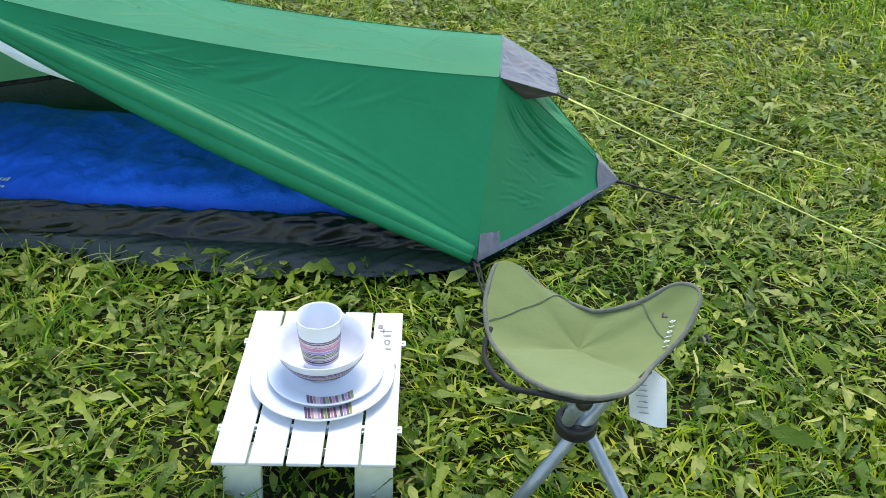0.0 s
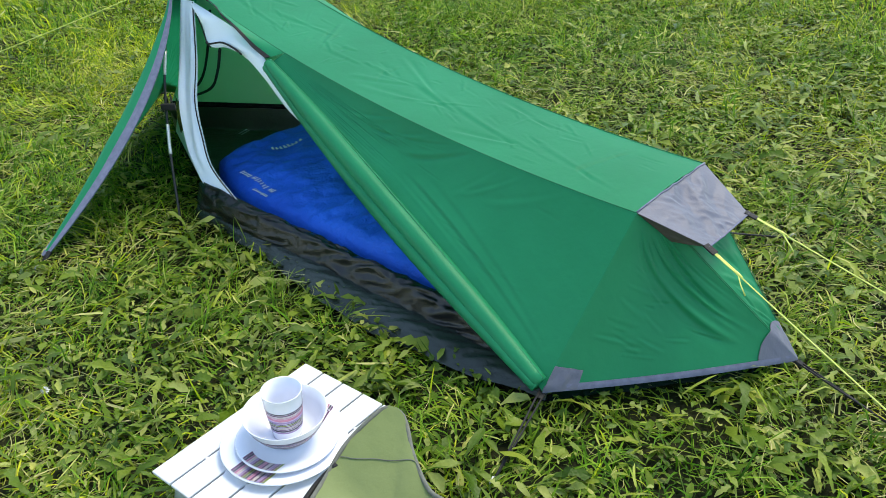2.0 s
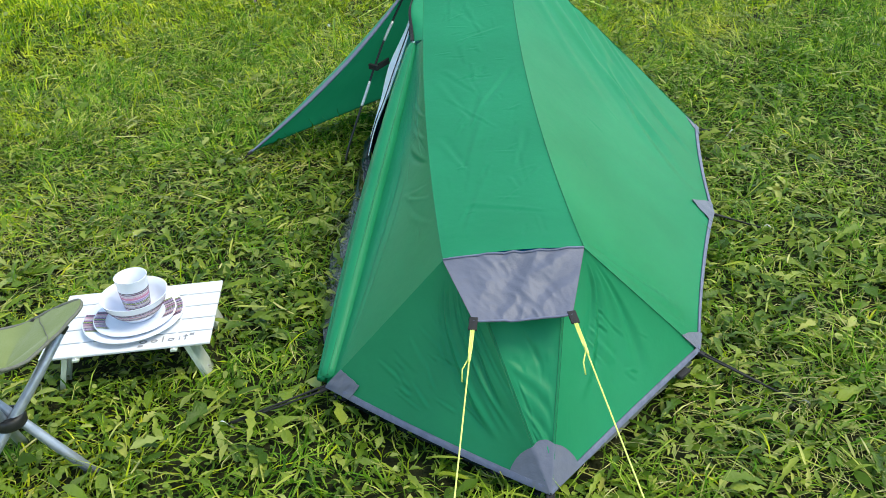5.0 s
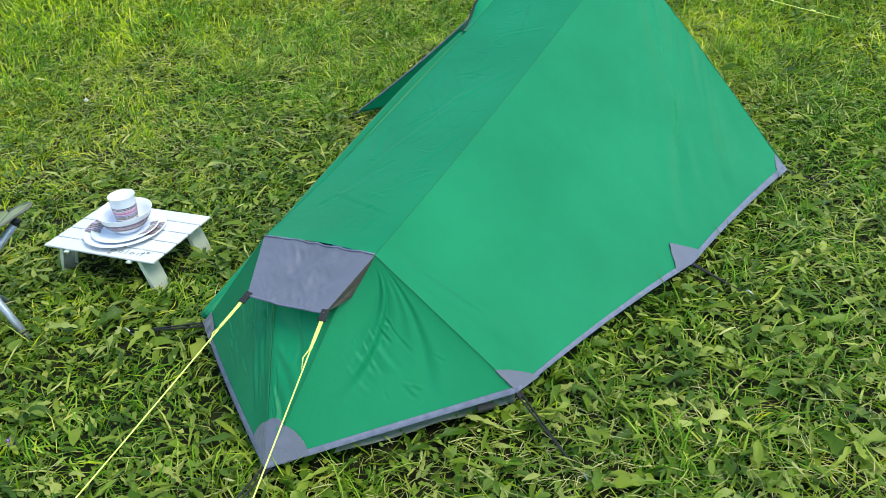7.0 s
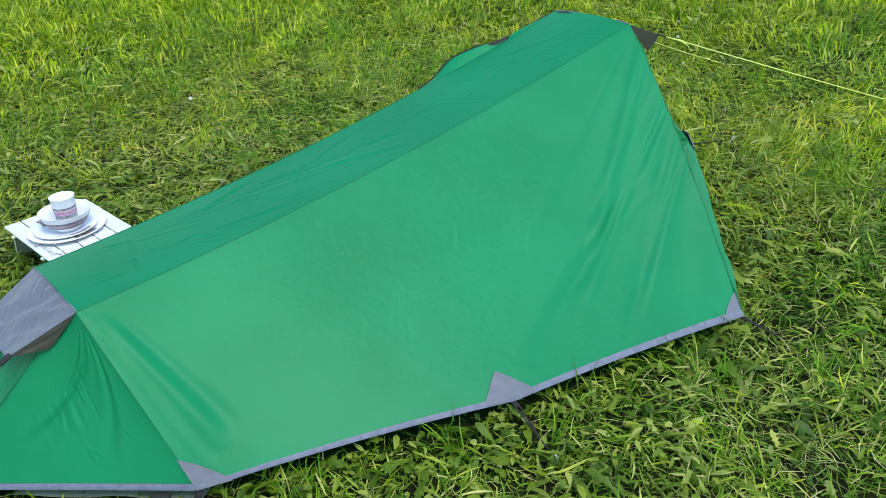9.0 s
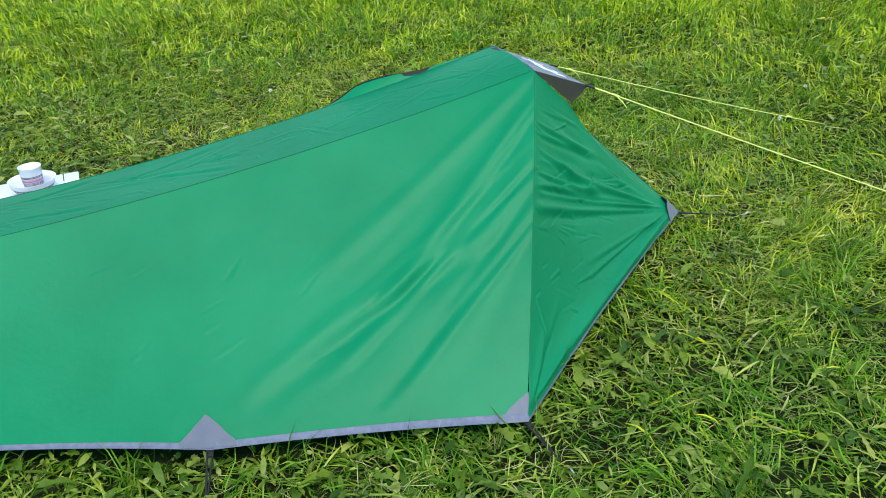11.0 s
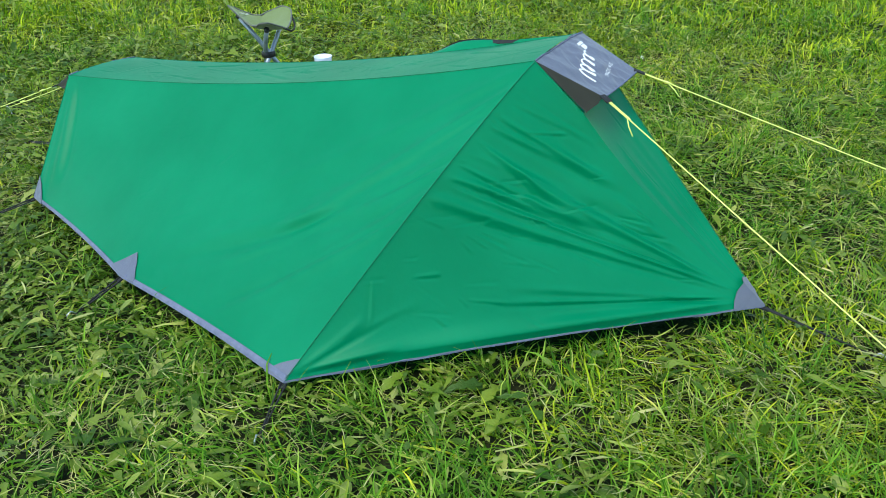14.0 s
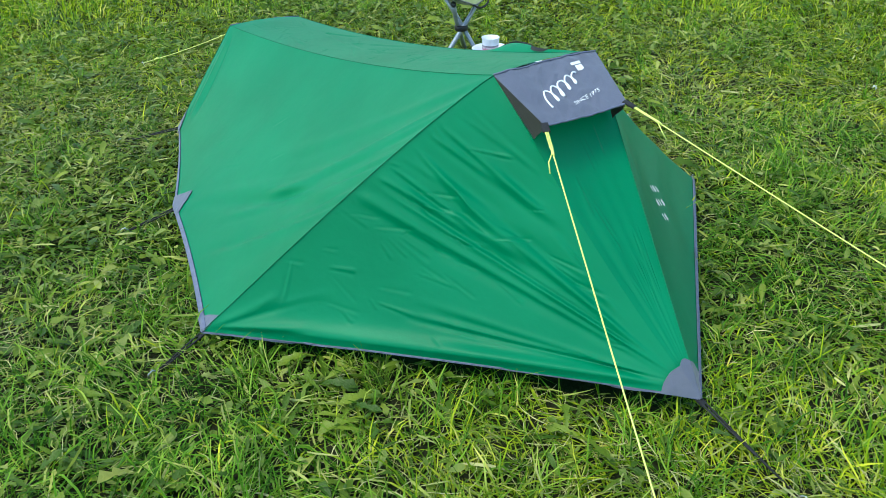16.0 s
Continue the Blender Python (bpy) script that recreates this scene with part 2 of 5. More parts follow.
def sheet(name, fn, nu, nv, material, parent, label="", thick=0.0012):
    """A cloth panel: fn(u, v) gives its places; two skins with a closed rim."""
    pts = [[fn(i / nu, j / nv) for i in range(nu + 1)] for j in range(nv + 1)]
    n = (nu + 1) * (nv + 1)
    top, low = [], []
    for j in range(nv + 1):
        for i in range(nu + 1):
            du = pts[j][min(i + 1, nu)] - pts[j][max(i - 1, 0)]
            dv = pts[min(j + 1, nv)][i] - pts[max(j - 1, 0)][i]
            nn = du.cross(dv)
            nn = nn.normalized() if nn.length > 1e-12 else V((0, 0, 1))
            top.append(pts[j][i] + nn * thick / 2)
            low.append(pts[j][i] - nn * thick / 2)
    f = []
    if thick == 0:
        low = []
    for j in range(nv):
        for i in range(nu):
            a = j * (nu + 1) + i
            f.append((a, a + 1, a + nu + 2, a + nu + 1))
            if thick:
                f.append((n + a, n + a + nu + 1, n + a + nu + 2, n + a + 1))
    rim = [i for i in range(nu)] + [nu + j * (nu + 1) for j in range(nv)] + [nv * (nu + 1) + i for i in range(nu, 0, -1)] + [j * (nu + 1) for j in range(nv, 0, -1)]
    edge = []
    if thick:
        m = len(rim)
        edge = [top[k] for k in rim] + [low[k] for k in rim]
        for k in range(m):
            f.append((2 * n + (k + 1) % m, 2 * n + k, 2 * n + m + k, 2 * n + m + (k + 1) % m))
    me = bpy.data.meshes.new(name)
    me.from_pydata([tuple(p) for p in top + low + edge], [], f)
    me.validate()
    return link_mesh(name, me, material, parent, label)


def outward(fn, u, v, centre):
    e = 0.004
    p = fn(u, v)
    du = fn(min(u + e, 1), v) - fn(max(u - e, 0), v)
    dv = fn(u, min(v + e, 1)) - fn(u, max(v - e, 0))
    n = du.cross(dv)
    n = n.normalized() if n.length > 1e-12 else V((0, 0, 1))
    return n if n.dot(p - centre) > 0 else -n


def over(fn, off, centre, u0, u1, v0, v1):
    """A strip that lies on a panel between those parameters (numbers or functions of s)."""
    def g(s, t):
        a = v0(s) if callable(v0) else v0
        b = v1(s) if callable(v1) else v1
        u, v = lerp(u0, u1, s), lerp(a, b, t)
        return fn(u, v) + outward(fn, min(max(u, .002), .998), min(max(v, .002), .998), centre) * off
    return g


def tube_bm(points, radius, sides=8, closed=False, bm=None):
    """A round bar along points; radius a number or a function of the share of the way."""
    bm = bm or bmesh.new()
    pts = [V(p) for p in points]
    rings = []
    n = len(pts)
    up = V((0, 0, 1))
    for i, p in enumerate(pts):
        if closed:
            d = pts[(i + 1) % n] - pts[i - 1]
        else:
            d = pts[min(i + 1, n - 1)] - pts[max(i - 1, 0)]
        d.normalize()
        s = d.cross(up)
        s = s.normalized() if s.length > 1e-4 else V((1, 0, 0))
        t = s.cross(d)
        r = radius(i / max(1, n - 1)) if callable(radius) else radius
        rings.append([bm.verts.new(p + (s * math.cos(a) + t * math.sin(a)) * r) for a in (2 * math.pi * k / sides for k in range(sides))])
    for i in range(n if closed else n - 1):
        a, b = rings[i], rings[(i + 1) % n]
        for k in range(sides):
            bm.faces.new((a[k], a[(k + 1) % sides], b[(k + 1) % sides], b[k]))
    if not closed:
        bm.faces.new(rings[0][::-1])
        bm.faces.new(rings[-1])
    return bm


def curve_points(ctrl, n):
    """Catmull-Rom through the control places."""
    c = [V(p) for p in ctrl]
    c = [c[0] * 2 - c[1]] + c + [c[-1] * 2 - c[-2]]
    out = []
    m = len(c) - 3
    for i in range(n + 1):
        s = i / n * m
        k = min(int(s), m - 1)
        t = s - k
        a, b, d, e = c[k], c[k + 1], c[k + 2], c[k + 3]
        out.append(0.5 * (2 * b + (d - a) * t + (2 * a - 5 * b + 4 * d - e) * t * t + (3 * b - a - 3 * d + e) * t ** 3))
    return out


def curve_fn(ctrl):
    pts = curve_points(ctrl, 60)

    def g(u):
        s = min(max(u, 0), 1) * 60
        k = min(int(s), 59)
        return lerp(pts[k], pts[k + 1], s - k)
    return g


def lathe_bm(profile, seg=48, bm=None, at=(0, 0, 0)):
    bm = bm or bmesh.new()
    at = V(at)
    rings = []
    for r, z in profile:
        if r < 1e-6:
            rings.append([bm.verts.new(at + V((0, 0, z)))])
        else:
            rings.append([bm.verts.new(at + V((r * math.cos(2 * math.pi * k / seg), r * math.sin(2 * math.pi * k / seg), z))) for k in range(seg)])
    for a, b in zip(rings, rings[1:]):
        for k in range(seg):
            q = [a[k % len(a)], a[(k + 1) % seg % len(a)], b[(k + 1) % seg % len(b)], b[k % len(b)]]
            q = [x for i, x in enumerate(q) if x not in q[:i]]
            if len(q) > 2:
                bm.faces.new(q)
    return bm


def box_bm(size, m=None, bevel=0.0, bm=None):
    b2 = bmesh.new()
    bmesh.ops.create_cube(b2, size=1)
    bmesh.ops.scale(b2, vec=size, verts=b2.verts)
    if bevel:
        bmesh.ops.bevel(b2, geom=list(b2.edges), offset=bevel, segments=2, affect='EDGES', profile=0.6)
    if m is not None:
        bmesh.ops.transform(b2, matrix=m, verts=b2.verts)
    if bm is None:
        return b2
    me = bpy.data.meshes.new("tmp")
    b2.to_mesh(me)
    b2.free()
    bm.from_mesh(me)
    bpy.data.meshes.remove(me)
    return bm


def nz(p, s, seed=0.0):
    return noise.noise(V((p[0] * s + seed, p[1] * s - seed * 1.7, p[2] * s + seed * 0.6)))


# ---------------------------------------------------------------- ground
GZ = -0.035


def lie(x, y):
    """Height of the soil."""
    return GZ + 0.012 * noise.noise(V((x * 0.9, y * 0.9, 3.1))) + 0.006 * noise.noise(V((x * 3.1, y * 3.1, 7.7)))


def build_ground():
    xs = sorted({s * k for s in (-1, 1) for k in [i * 0.12 for i in range(51)] + [7, 9, 13, 20, 35, 60, 110, 220, 450, 900]})
    n = len(xs)
    v = [(x, y, lie(x, y)) for y in xs for x in xs]
    f = [(j * n + i, j * n + i + 1, (j + 1) * n + i + 1, (j + 1) * n + i) for j in range(n - 1) for i in range(n - 1)]
    me = bpy.data.meshes.new("ground")
    me.from_pydata(v, [], f)
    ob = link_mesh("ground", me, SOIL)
    tagged(ob, "soil of a meadow under short mown grass", "ground", kind="structure")


build_ground()

# ---------------------------------------------------------------- tent
hTf, hTb = V((1.006, -0.181, 0.364)), V((1.007, 0.111, 0.375))
hBf, hBb = V((1.154, -0.128, 0.310)), V((1.150, 0.066, 0.309))
kTf, kTb = V((-0.751, -0.185, 0.632)), V((-0.752, 0.122, 0.634))
kBf, kBb = V((-0.927, -0.128, 0.565)), V((-0.926, 0.113, 0.566))
F1, F2, B1 = V((0.978, -0.465, 0.033)), V((1.342, 0.0, 0.031)), V((0.939, 0.399, 0.043))
B2, B3 = V((0.261, 0.640, 0.038)), V((-0.439, 0.794, 0.024))
HH, DD = V((-1.342, 0.0, 0.045)), V((-0.487, -0.900, 0.0))
ROLLTOP = V((-0.200, -0.238, 0.464))
CORE = V((0, 0.05, 0.12))

tent = thing("tent", "green one-person ridge tent with grey trim and rolled-up door", "tent", at=(0, 0.05, 0))


def seam_f(u):
    return lerp(hTf, kTf, u) - V((0, 0.026, 0.053)) * (4 * u * (1 - u))


def seam_b(u):
    return lerp(hTb, kTb, u) - V((0, 0.026, 0.050)) * (4 * u * (1 - u))


def catenary(a, b, pull, t):
    """A hem between two pegs, drawn in by pull."""
    return lerp(a, b, t) + V(pull) * (4 * t * (1 - t))


def hem_back(u):
    k = 0.46
    if u < k:
        return catenary(B1, B2, (-0.004, -0.008, 0.004), u / k)
    return catenary(B2, B3, (-0.002, -0.008, 0.002), (u - k) / (1 - k))


def creases(u, v, lines):
    """Sum of folds: each from (u0, v0) to (u1, v1) with a width and a height."""
    out = 0.0
    for u0, v0, u1, v1, w, h in lines:
        dx, dy = u1 - u0, v1 - v0
        l2 = dx * dx + dy * dy
        t = ((u - u0) * dx + (v - v0) * dy) / l2
        if -0.05 < t < 1.05:
            s = ((u - u0) * dy - (v - v0) * dx) / math.sqrt(l2)
            ww = w * (0.6 + 0.8 * t)
            e = min(1, 1.5 * math.sin(math.pi * min(max((t + 0.05) / 1.1, 0), 1)) ** 0.8)
            q = s / ww
            out += h * e * (math.exp(-q * q) - 0.65 * math.exp(-(q - 1.5) ** 2))
    return out


def fan(seed, count, a0, a1, b0, b1, w, h):
    """Folds from points between a0 and a1 to points between b0 and b1."""
    r = random.Random(seed)
    res = []
    for k in range(count):
        t = (k + r.uniform(0.1, 0.9)) / count
        res.append((lerp(a0[0], a1[0], t), lerp(a0[1], a1[1], t), lerp(b0[0], b1[0], t) + r.uniform(-.07, .07), lerp(b0[1], b1[1], t) + r.uniform(-.06, .06),
                    w * r.uniform(0.6, 1.5), h * r.uniform(0.35, 1.2) * r.choice((1, 1, -1))))
    return res


def nicks(seed, count, u0, u1, v0, v1, slope, length, w, h):
    """Short sharp creases strewn over a stretch of cloth."""
    r = random.Random(seed)
    res = []
    for k in range(count):
        u, v, a, l = r.uniform(u0, u1), r.uniform(v0, v1), slope + r.uniform(-0.5, 0.5), length * r.uniform(0.4, 1.3)
        res.append((u, v, u + l * math.cos(a), v + l * math.sin(a), w * r.uniform(0.6, 1.4), h * r.choice((1, -1)) * r.uniform(0.4, 1.2)))
    return res


BACK_FOLDS = fan(3, 6, (1.0, 0.0), (1.0, 0.18), (0.62, 0.50), (0.74, 0.78), 0.020, 0.0034) + fan(4, 6, (1.0, 0.22), (1.0, 0.50), (0.66, 0.70), (0.80, 0.95), 0.019, 0.0036) + fan(44, 4, (0.004, 0.05), (0.03, 0.1), (0.012, 0.92), (0.11, 0.78), 0.010, 0.0040) + nicks(41, 12, 0.3, 0.9, 0.2, 0.8, 2.2, 0.07, 0.004, 0.0012)
HEAD_FOLDS = (fan(5, 9, (1.14, 0.035), (1.10, 0.075), (0.34, 0.30), (0.60, 0.56), 0.0095, 0.0072) + fan(6, 8, (0.66, 0.62), (0.44, 0.40), (0.86, 0.42), (0.78, 0.22), 0.008, 0.0056)
              + fan(61, 4, (0.02, 0.012), (0.03, 0.020), (0.30, 0.075), (0.26, 0.13), 0.008, 0.0050) + fan(62, 3, (1.15, 0.012), (1.12, 0.030), (0.62, 0.05), (0.60, 0.10), 0.009, 0.0050)
              + nicks(20, 22, 0.25, 0.68, 0.24, 0.62, 5.9, 0.09, 0.0032, 0.0036) + nicks(16, 34, 0.30, 1.0, 0.06, 0.40, 5.9, 0.08, 0.0030, 0.0032)
              + [(0.235, 0.215, 0.215, 0.10, 0.0035, 0.0030), (0.19, 0.205, 0.26, 0.20, 0.0035, -0.0028), (0.74, 0.20, 0.80, 0.16, 0.003, 0.003)])
HEAD_FRONT_FOLDS = nicks(51, 14, 0.1, 0.8, 0.05, 0.6, 1.5, 0.14, 0.014, 0.0035) + fan(52, 4, (0.1, 0.9), (0.9, 0.95), (0.1, 0.2), (0.8, 0.25), 0.05, 0.003)
FRONT_FOLDS = fan(7, 6, (0.98, 0.30), (0.97, 0.85), (0.60, 0.25), (0.62, 0.92), 0.009, 0.0042) + fan(8, 7, (0.12, 0.02), (0.62, 0.02), (0.20, 0.40), (0.80, 0.50), 0.009, 0.0032) + fan(9, 3, (0.03, 0.85), (0.03, 0.95), (0.45, 0.50), (0.50, 0.80), 0.012, 0.0026) + nicks(27, 16, 0.1, 0.85, 0.15, 0.85, 0.5, 0.10, 0.005, 0.0022)
FOOT_M_FOLDS = fan(71, 6, (0.10, 0.15), (0.10, 0.80), (0.85, 0.35), (0.9, 0.95), 0.05, 0.0035) + nicks(72, 10, 0.1, 0.8, 0.1, 0.8, 0.5, 0.3, 0.03, 0.0022)
FOOT_F_FOLDS = nicks(18, 16, 0.1, 0.7, 0.2, 0.9, 0.6, 0.14, 0.007, 0.0024) + fan(9, 10, (0.22, 0.12), (0.80, 0.10), (0.72, 0.88), (0.98, 0.70), 0.014, 0.0042) + fan(10, 5, (0.1, 0.75), (0.3, 0.3), (0.3, 0.8), (0.6, 0.45), 0.014, 0.0016)
FOOT_B_FOLDS = nicks(19, 12, 0.1, 0.8, 0.3, 0.9, 1.2, 0.12, 0.007, 0.0025) + fan(11, 6, (0.96, 0.06), (0.75, 0.08), (0.70, 0.85), (0.15, 0.55), 0.026, 0.0036) + fan(12, 6, (0.2, 0.5), (0.6, 0.3), (0.35, 0.75), (0.75, 0.6), 0.012, 0.0026)


RIDGE_FOLDS = fan(21, 14, (0.04, 0.03), (0.92, 0.14), (0.16, 0.06), (0.99, 0.10), 0.0040, 0.0022) + fan(22, 10, (0.02, 0.15), (0.85, 0.03), (0.10, 0.10), (0.97, 0.09), 0.0035, 0.0020) + nicks(24, 40, 0.02, 0.95, 0.02, 0.15, 0.3, 0.035, 0.0022, 0.0016) + nicks(25, 26, 0.05, 0.95, 0.02, 0.13, 1.3, 0.03, 0.0025, 0.0014)


def ridge_panel(u, v):
    p = lerp(seam_f(u), seam_b(u), v)
    w = 4 * v * (1 - v)
    p = p + V((0, 0, 0.010 * w * (abs(2 * u - 1) ** 2)))
    p.z += min(1, w * 2) * creases(u, v * 0.17, RIDGE_FOLDS) + 0.001 * w * nz(p, 9, 4)
    return p


def seam_bow(v):
    """The pole pushes the end seam out."""
    return V((-0.02, 0.50, 0.62)) * 0.024 * math.sin(math.pi * v ** 0.7)


def back_panel(u, v):
    d = min(u, 1 - u, 0.20) * (1 - v) ** 0.5
    hem = (hem_back(u - d) + hem_back(u - d / 2) + hem_back(u) + hem_back(u + d / 2) + hem_back(u + d)) / 5 if v < 1 else hem_back(u)
    p = lerp(seam_b(u), hem, v) + seam_bow(v) * max(0, (u - 0.72) / 0.28) ** 2
    w = 4 * v * (1 - v) * 4 * u * (1 - u)
    n = V((0.13, 0.62, 0.77)).normalized()
    p = p - n * 0.012 * w
    p = p + n * creases(u, v, BACK_FOLDS)
    # one long fold from the middle peg to the end seam
    q0, q1 = V((0.183, 0.591, 0.091)), V((-0.56, 0.41, 0.36))
    ax = (q1 - q0)
    t = (p - q0).dot(ax) / ax.length_squared
    if 0 < t < 1:
        dist = ((p - q0) - ax * t)
        s = dist.z
        p = p + n * 0.0055 * math.sin(math.pi * t) ** 0.7 * (math.exp(-(s / 0.013) ** 2) - math.exp(-((s + 0.022) / 0.013) ** 2))
    p = p + n * 0.002 * nz(p, 6, 2) * (1 - v * 0.5) * min(1, v * 8) * min(1, (1 - v) * 8)
    return p


MF, MB = V((1.042, -0.125, 0.338)), V((1.042, 0.068, 0.338))     # upper ends of the two seams under the hood at the foot


def foot_mid(u, v):
    """Narrow panel between the two seams, from the hood to the peg."""
    p = lerp(lerp(MF, MB, u), F2, v)
    n = V((0.72, 0.0, 0.69))
    w = min(1, v * 5) * min(1, (1 - v) * 5) * min(1, u * 5) * min(1, (1 - u) * 5)
    return p + n * w * (creases(u, v, FOOT_M_FOLDS) + 0.003 * nz(p, 9, 6))


def foot_panel_front(u, v):
    """u from F1's side to the end corner, v down."""
    top = lerp(hTf, MF, u)
    bot = catenary(F1, F2, (0.004, -0.004, -0.004), u)
    p = lerp(top, bot, v)
    n = V((0.6, -0.6, 0.5)).normalized()
    w = min(1, v * 5) * min(1, (1 - v) * 5) * min(1, u * 5) * min(1, (1 - u) * 5)
    p = p - n * 0.01 * 4 * v * (1 - v) * 4 * u * (1 - u)
    return p + n * (w * creases(u, v, FOOT_F_FOLDS) + 0.003 * w * nz(p, 7, 5))


def foot_panel_back(u, v):
    top = lerp(MB, hTb, u)
    bot = catenary(F2, B1, (-0.002, -0.002, -0.002), u)
    p = lerp(top, bot, v)
    n = V((0.6, 0.6, 0.5)).normalized()
    w = min(1, v * 5) * min(1, (1 - v) * 5) * min(1, u * 5) * min(1, (1 - u) * 5)
    p = p - n * 0.012 * 4 * v * (1 - v) * 4 * u * (1 - u)
    return p + n * (w * creases(u, v, FOOT_B_FOLDS) + 0.004 * w * nz(p, 6, 1))


VENT = V((-0.874, 0.103, 0.515))


def head_fold(v):
    """Bend of the cloth from the vent down to the corner at the head."""
    return lerp(VENT, HH, v) - V((-0.75, 0.15, 0.6)) * 0.03 * 4 * v * (1 - v)


HEM_DIR = (HH - B3).normalized()
HEM_UP = ((kTb - B3) - HEM_DIR * (kTb - B3).dot(HEM_DIR)).normalized()


def head_panel(u, v):
    """From the end seam on the back (u 0) to the bend (u 1), v down."""
    bot = catenary(B3, HH, (0.008, -0.006, 0.002), u)
    p = lerp(lerp(lerp(kTb, B3, v) + seam_bow(v), head_fold(v), u), bot, v ** 6)
    n = V((-0.66, 0.5, 0.55)).normalized()
    w = min(1, v * 6) * min(1, (1 - v) * 10) * min(1, u * 14) * min(1, (1 - u) * 10)
    d = p - B3
    along, up = d.dot(HEM_DIR), d.dot(HEM_UP)
    p = p - n * 0.010 * 4 * v * (1 - v) * 4 * u * (1 - u)
    belly = 0.020 * math.exp(-((v - 0.905) / 0.05) ** 2) * math.sin(math.pi * min(1, u * 0.95 + 0.04)) ** 0.8 * (1 - 0.45 * u)
    return p + n * (w * creases(along, up, HEAD_FOLDS) + belly * min(1, (1 - v) * 12) + 0.003 * w * nz(p, 5, 3))


def head_front(u, v):
    """From the bend (u 0) to the seam of the front flap (u 1)."""
    p = lerp(head_fold(v), lerp(kTf, HH, v), u)
    n = V((-0.8, -0.1, 0.55)).normalized()
    w = min(1, v * 6) * (1 - v) * min(1, u * 8) * min(1, (1 - u) * 8)
    return p + n * w * (creases(u, v, HEAD_FRONT_FOLDS) + 0.003 * nz(p, 6, 3))


def flap_edge(t):
    return lerp(kTf, DD, t) + V((0.095, 0.05, 0.0)) * (4 * t * (1 - t)) * (1.15 - 0.3 * t)


def flap_panel(u, v):
    """Front flap at the head, from the corner (u 0) to the peg by the entrance (u 1); its free edge turns inward."""
    a = lerp(kTf, HH, v)
    edge = flap_edge(v)
    fold = edge + V((-0.085, -0.020, 0.004)) * math.sin(math.pi * min(1, v * 0.92))
    p = lerp(a, fold, u / 0.9) if u < 0.9 else lerp(fold, edge, (u - 0.9) / 0.1)
    n = V((-0.72, -0.62, 0.3)).normalized()
    w = 4 * u * (1 - u) * 4 * v * (1 - v)
    p = p - n * 0.02 * w
    return p + n * 0.004 * w * math.sin(20 * v + 8 * u + 3 * nz(p, 4))


def roll_line(t):
    """Line of the rolled-up door, from the tie by the ridge down to the peg."""
    p = lerp(ROLLTOP, F1 + V((-0.01, 0.004, 0.012)), t)
    return p + V((0, 0.004, 0.004)) * math.sin(math.pi * t)


FRONT_U = 0.665


def front_panel(u, v):
    """u from the foot (0) to the tie (1), v from the ridge seam down to the door roll."""
    top = seam_f(u * FRONT_U)
    bot = lerp(roll_line(1 - u), F1, (1 - u) ** 10)
    p = lerp(top, bot, v)
    n = V((0.1, -0.8, 0.55)).normalized()
    w = min(1, v * 4) * min(1, (1 - v) * 3) * min(1, u * 6) * min(1, (1 - u) * 4)
    p = p - n * 0.014 * 4 * v * (1 - v) * 4 * u * (1 - u)
    return p + n * (w * creases(u, v, FRONT_FOLDS) + 0.002 * w * nz(p, 7, 8))


ZIP = curve_fn([ROLLTOP + V((-0.003, -0.004, 0.016)), (-0.262, -0.243, 0.502), (-0.335, -0.246, 0.545), (-0.42, -0.230, 0.564), (-0.51, -0.195, 0.574), (-0.62, -0.196, 0.596), kTf + V((0.005, -0.012, -0.012))])


def zip_flap(u, v):
    """Storm flap above the entrance, u from the tie to the high end."""
    p = lerp(seam_f(lerp(FRONT_U, 1.0, u)), ZIP(u), v)
    return p + V((0, -0.006, 0.010)) * 4 * v * (1 - v) * math.sin(math.pi * u)


PANELS = [("ridge_panel", ridge_panel, 480, 60), ("back_panel", back_panel, 300, 150), ("foot_front_panel", foot_panel_front, 110, 110),
          ("foot_back_panel", foot_panel_back, 110, 110), ("foot_middle_panel", foot_mid, 60, 100), ("head_panel", head_panel, 200, 200), ("head_front_panel", head_front, 60, 110), ("entrance_flap", flap_panel, 60, 50),
          ("front_panel", front_panel, 200, 90), ("zip_flap", zip_flap, 40, 10)]
for nm, fn, a, b in PANELS:
    sheet(nm, fn, a, b, GREEN, tent, thick=0)


def seam_line(fn, n=40, r=0.0010):
    part("seam", tube_bm([fn(i / n) for i in range(n + 1)], r, 6), SEAM, tent, "dark green stitched seam")


seam_line(lambda t: seam_f(t) + V((0, 0, 0.0006)), r=0.0008)
seam_line(lambda t: seam_b(t) + V((0, 0, 0.0012)))
seam_line(lambda t: head_panel(0, t) + V((-0.001, 0.001, 0.001)))
seam_line(lambda t: head_front(1, t) + V((-0.001, 0, 0.001)))
for e in (-0.0025, 0.0025):
    seam_line(lambda t: foot_panel_front(1, t * 0.97) + V((0.001, e, 0.001)), r=0.0007)
    seam_line(lambda t: foot_panel_back(0, t * 0.97) + V((0.001, e, 0.001)), r=0.0007)
seam_line(lambda t: foot_panel_back(1, t) + V((0.001, 0, 0.001)))


def binding(fn, length_share, n=60, u0=0.0, u1=1.0):
    """Grey tape folded over a hem."""
    g = over(fn, 0.0022, CORE, u0, u1, 1 - length_share, 1.0)
    sheet("hem_tape", lambda s, t: g(s, t) - V((0, 0, 0.004)) * (t > 0.9), n, 4, GREYSEAM, tent, "grey bound hem", thick=0.003)


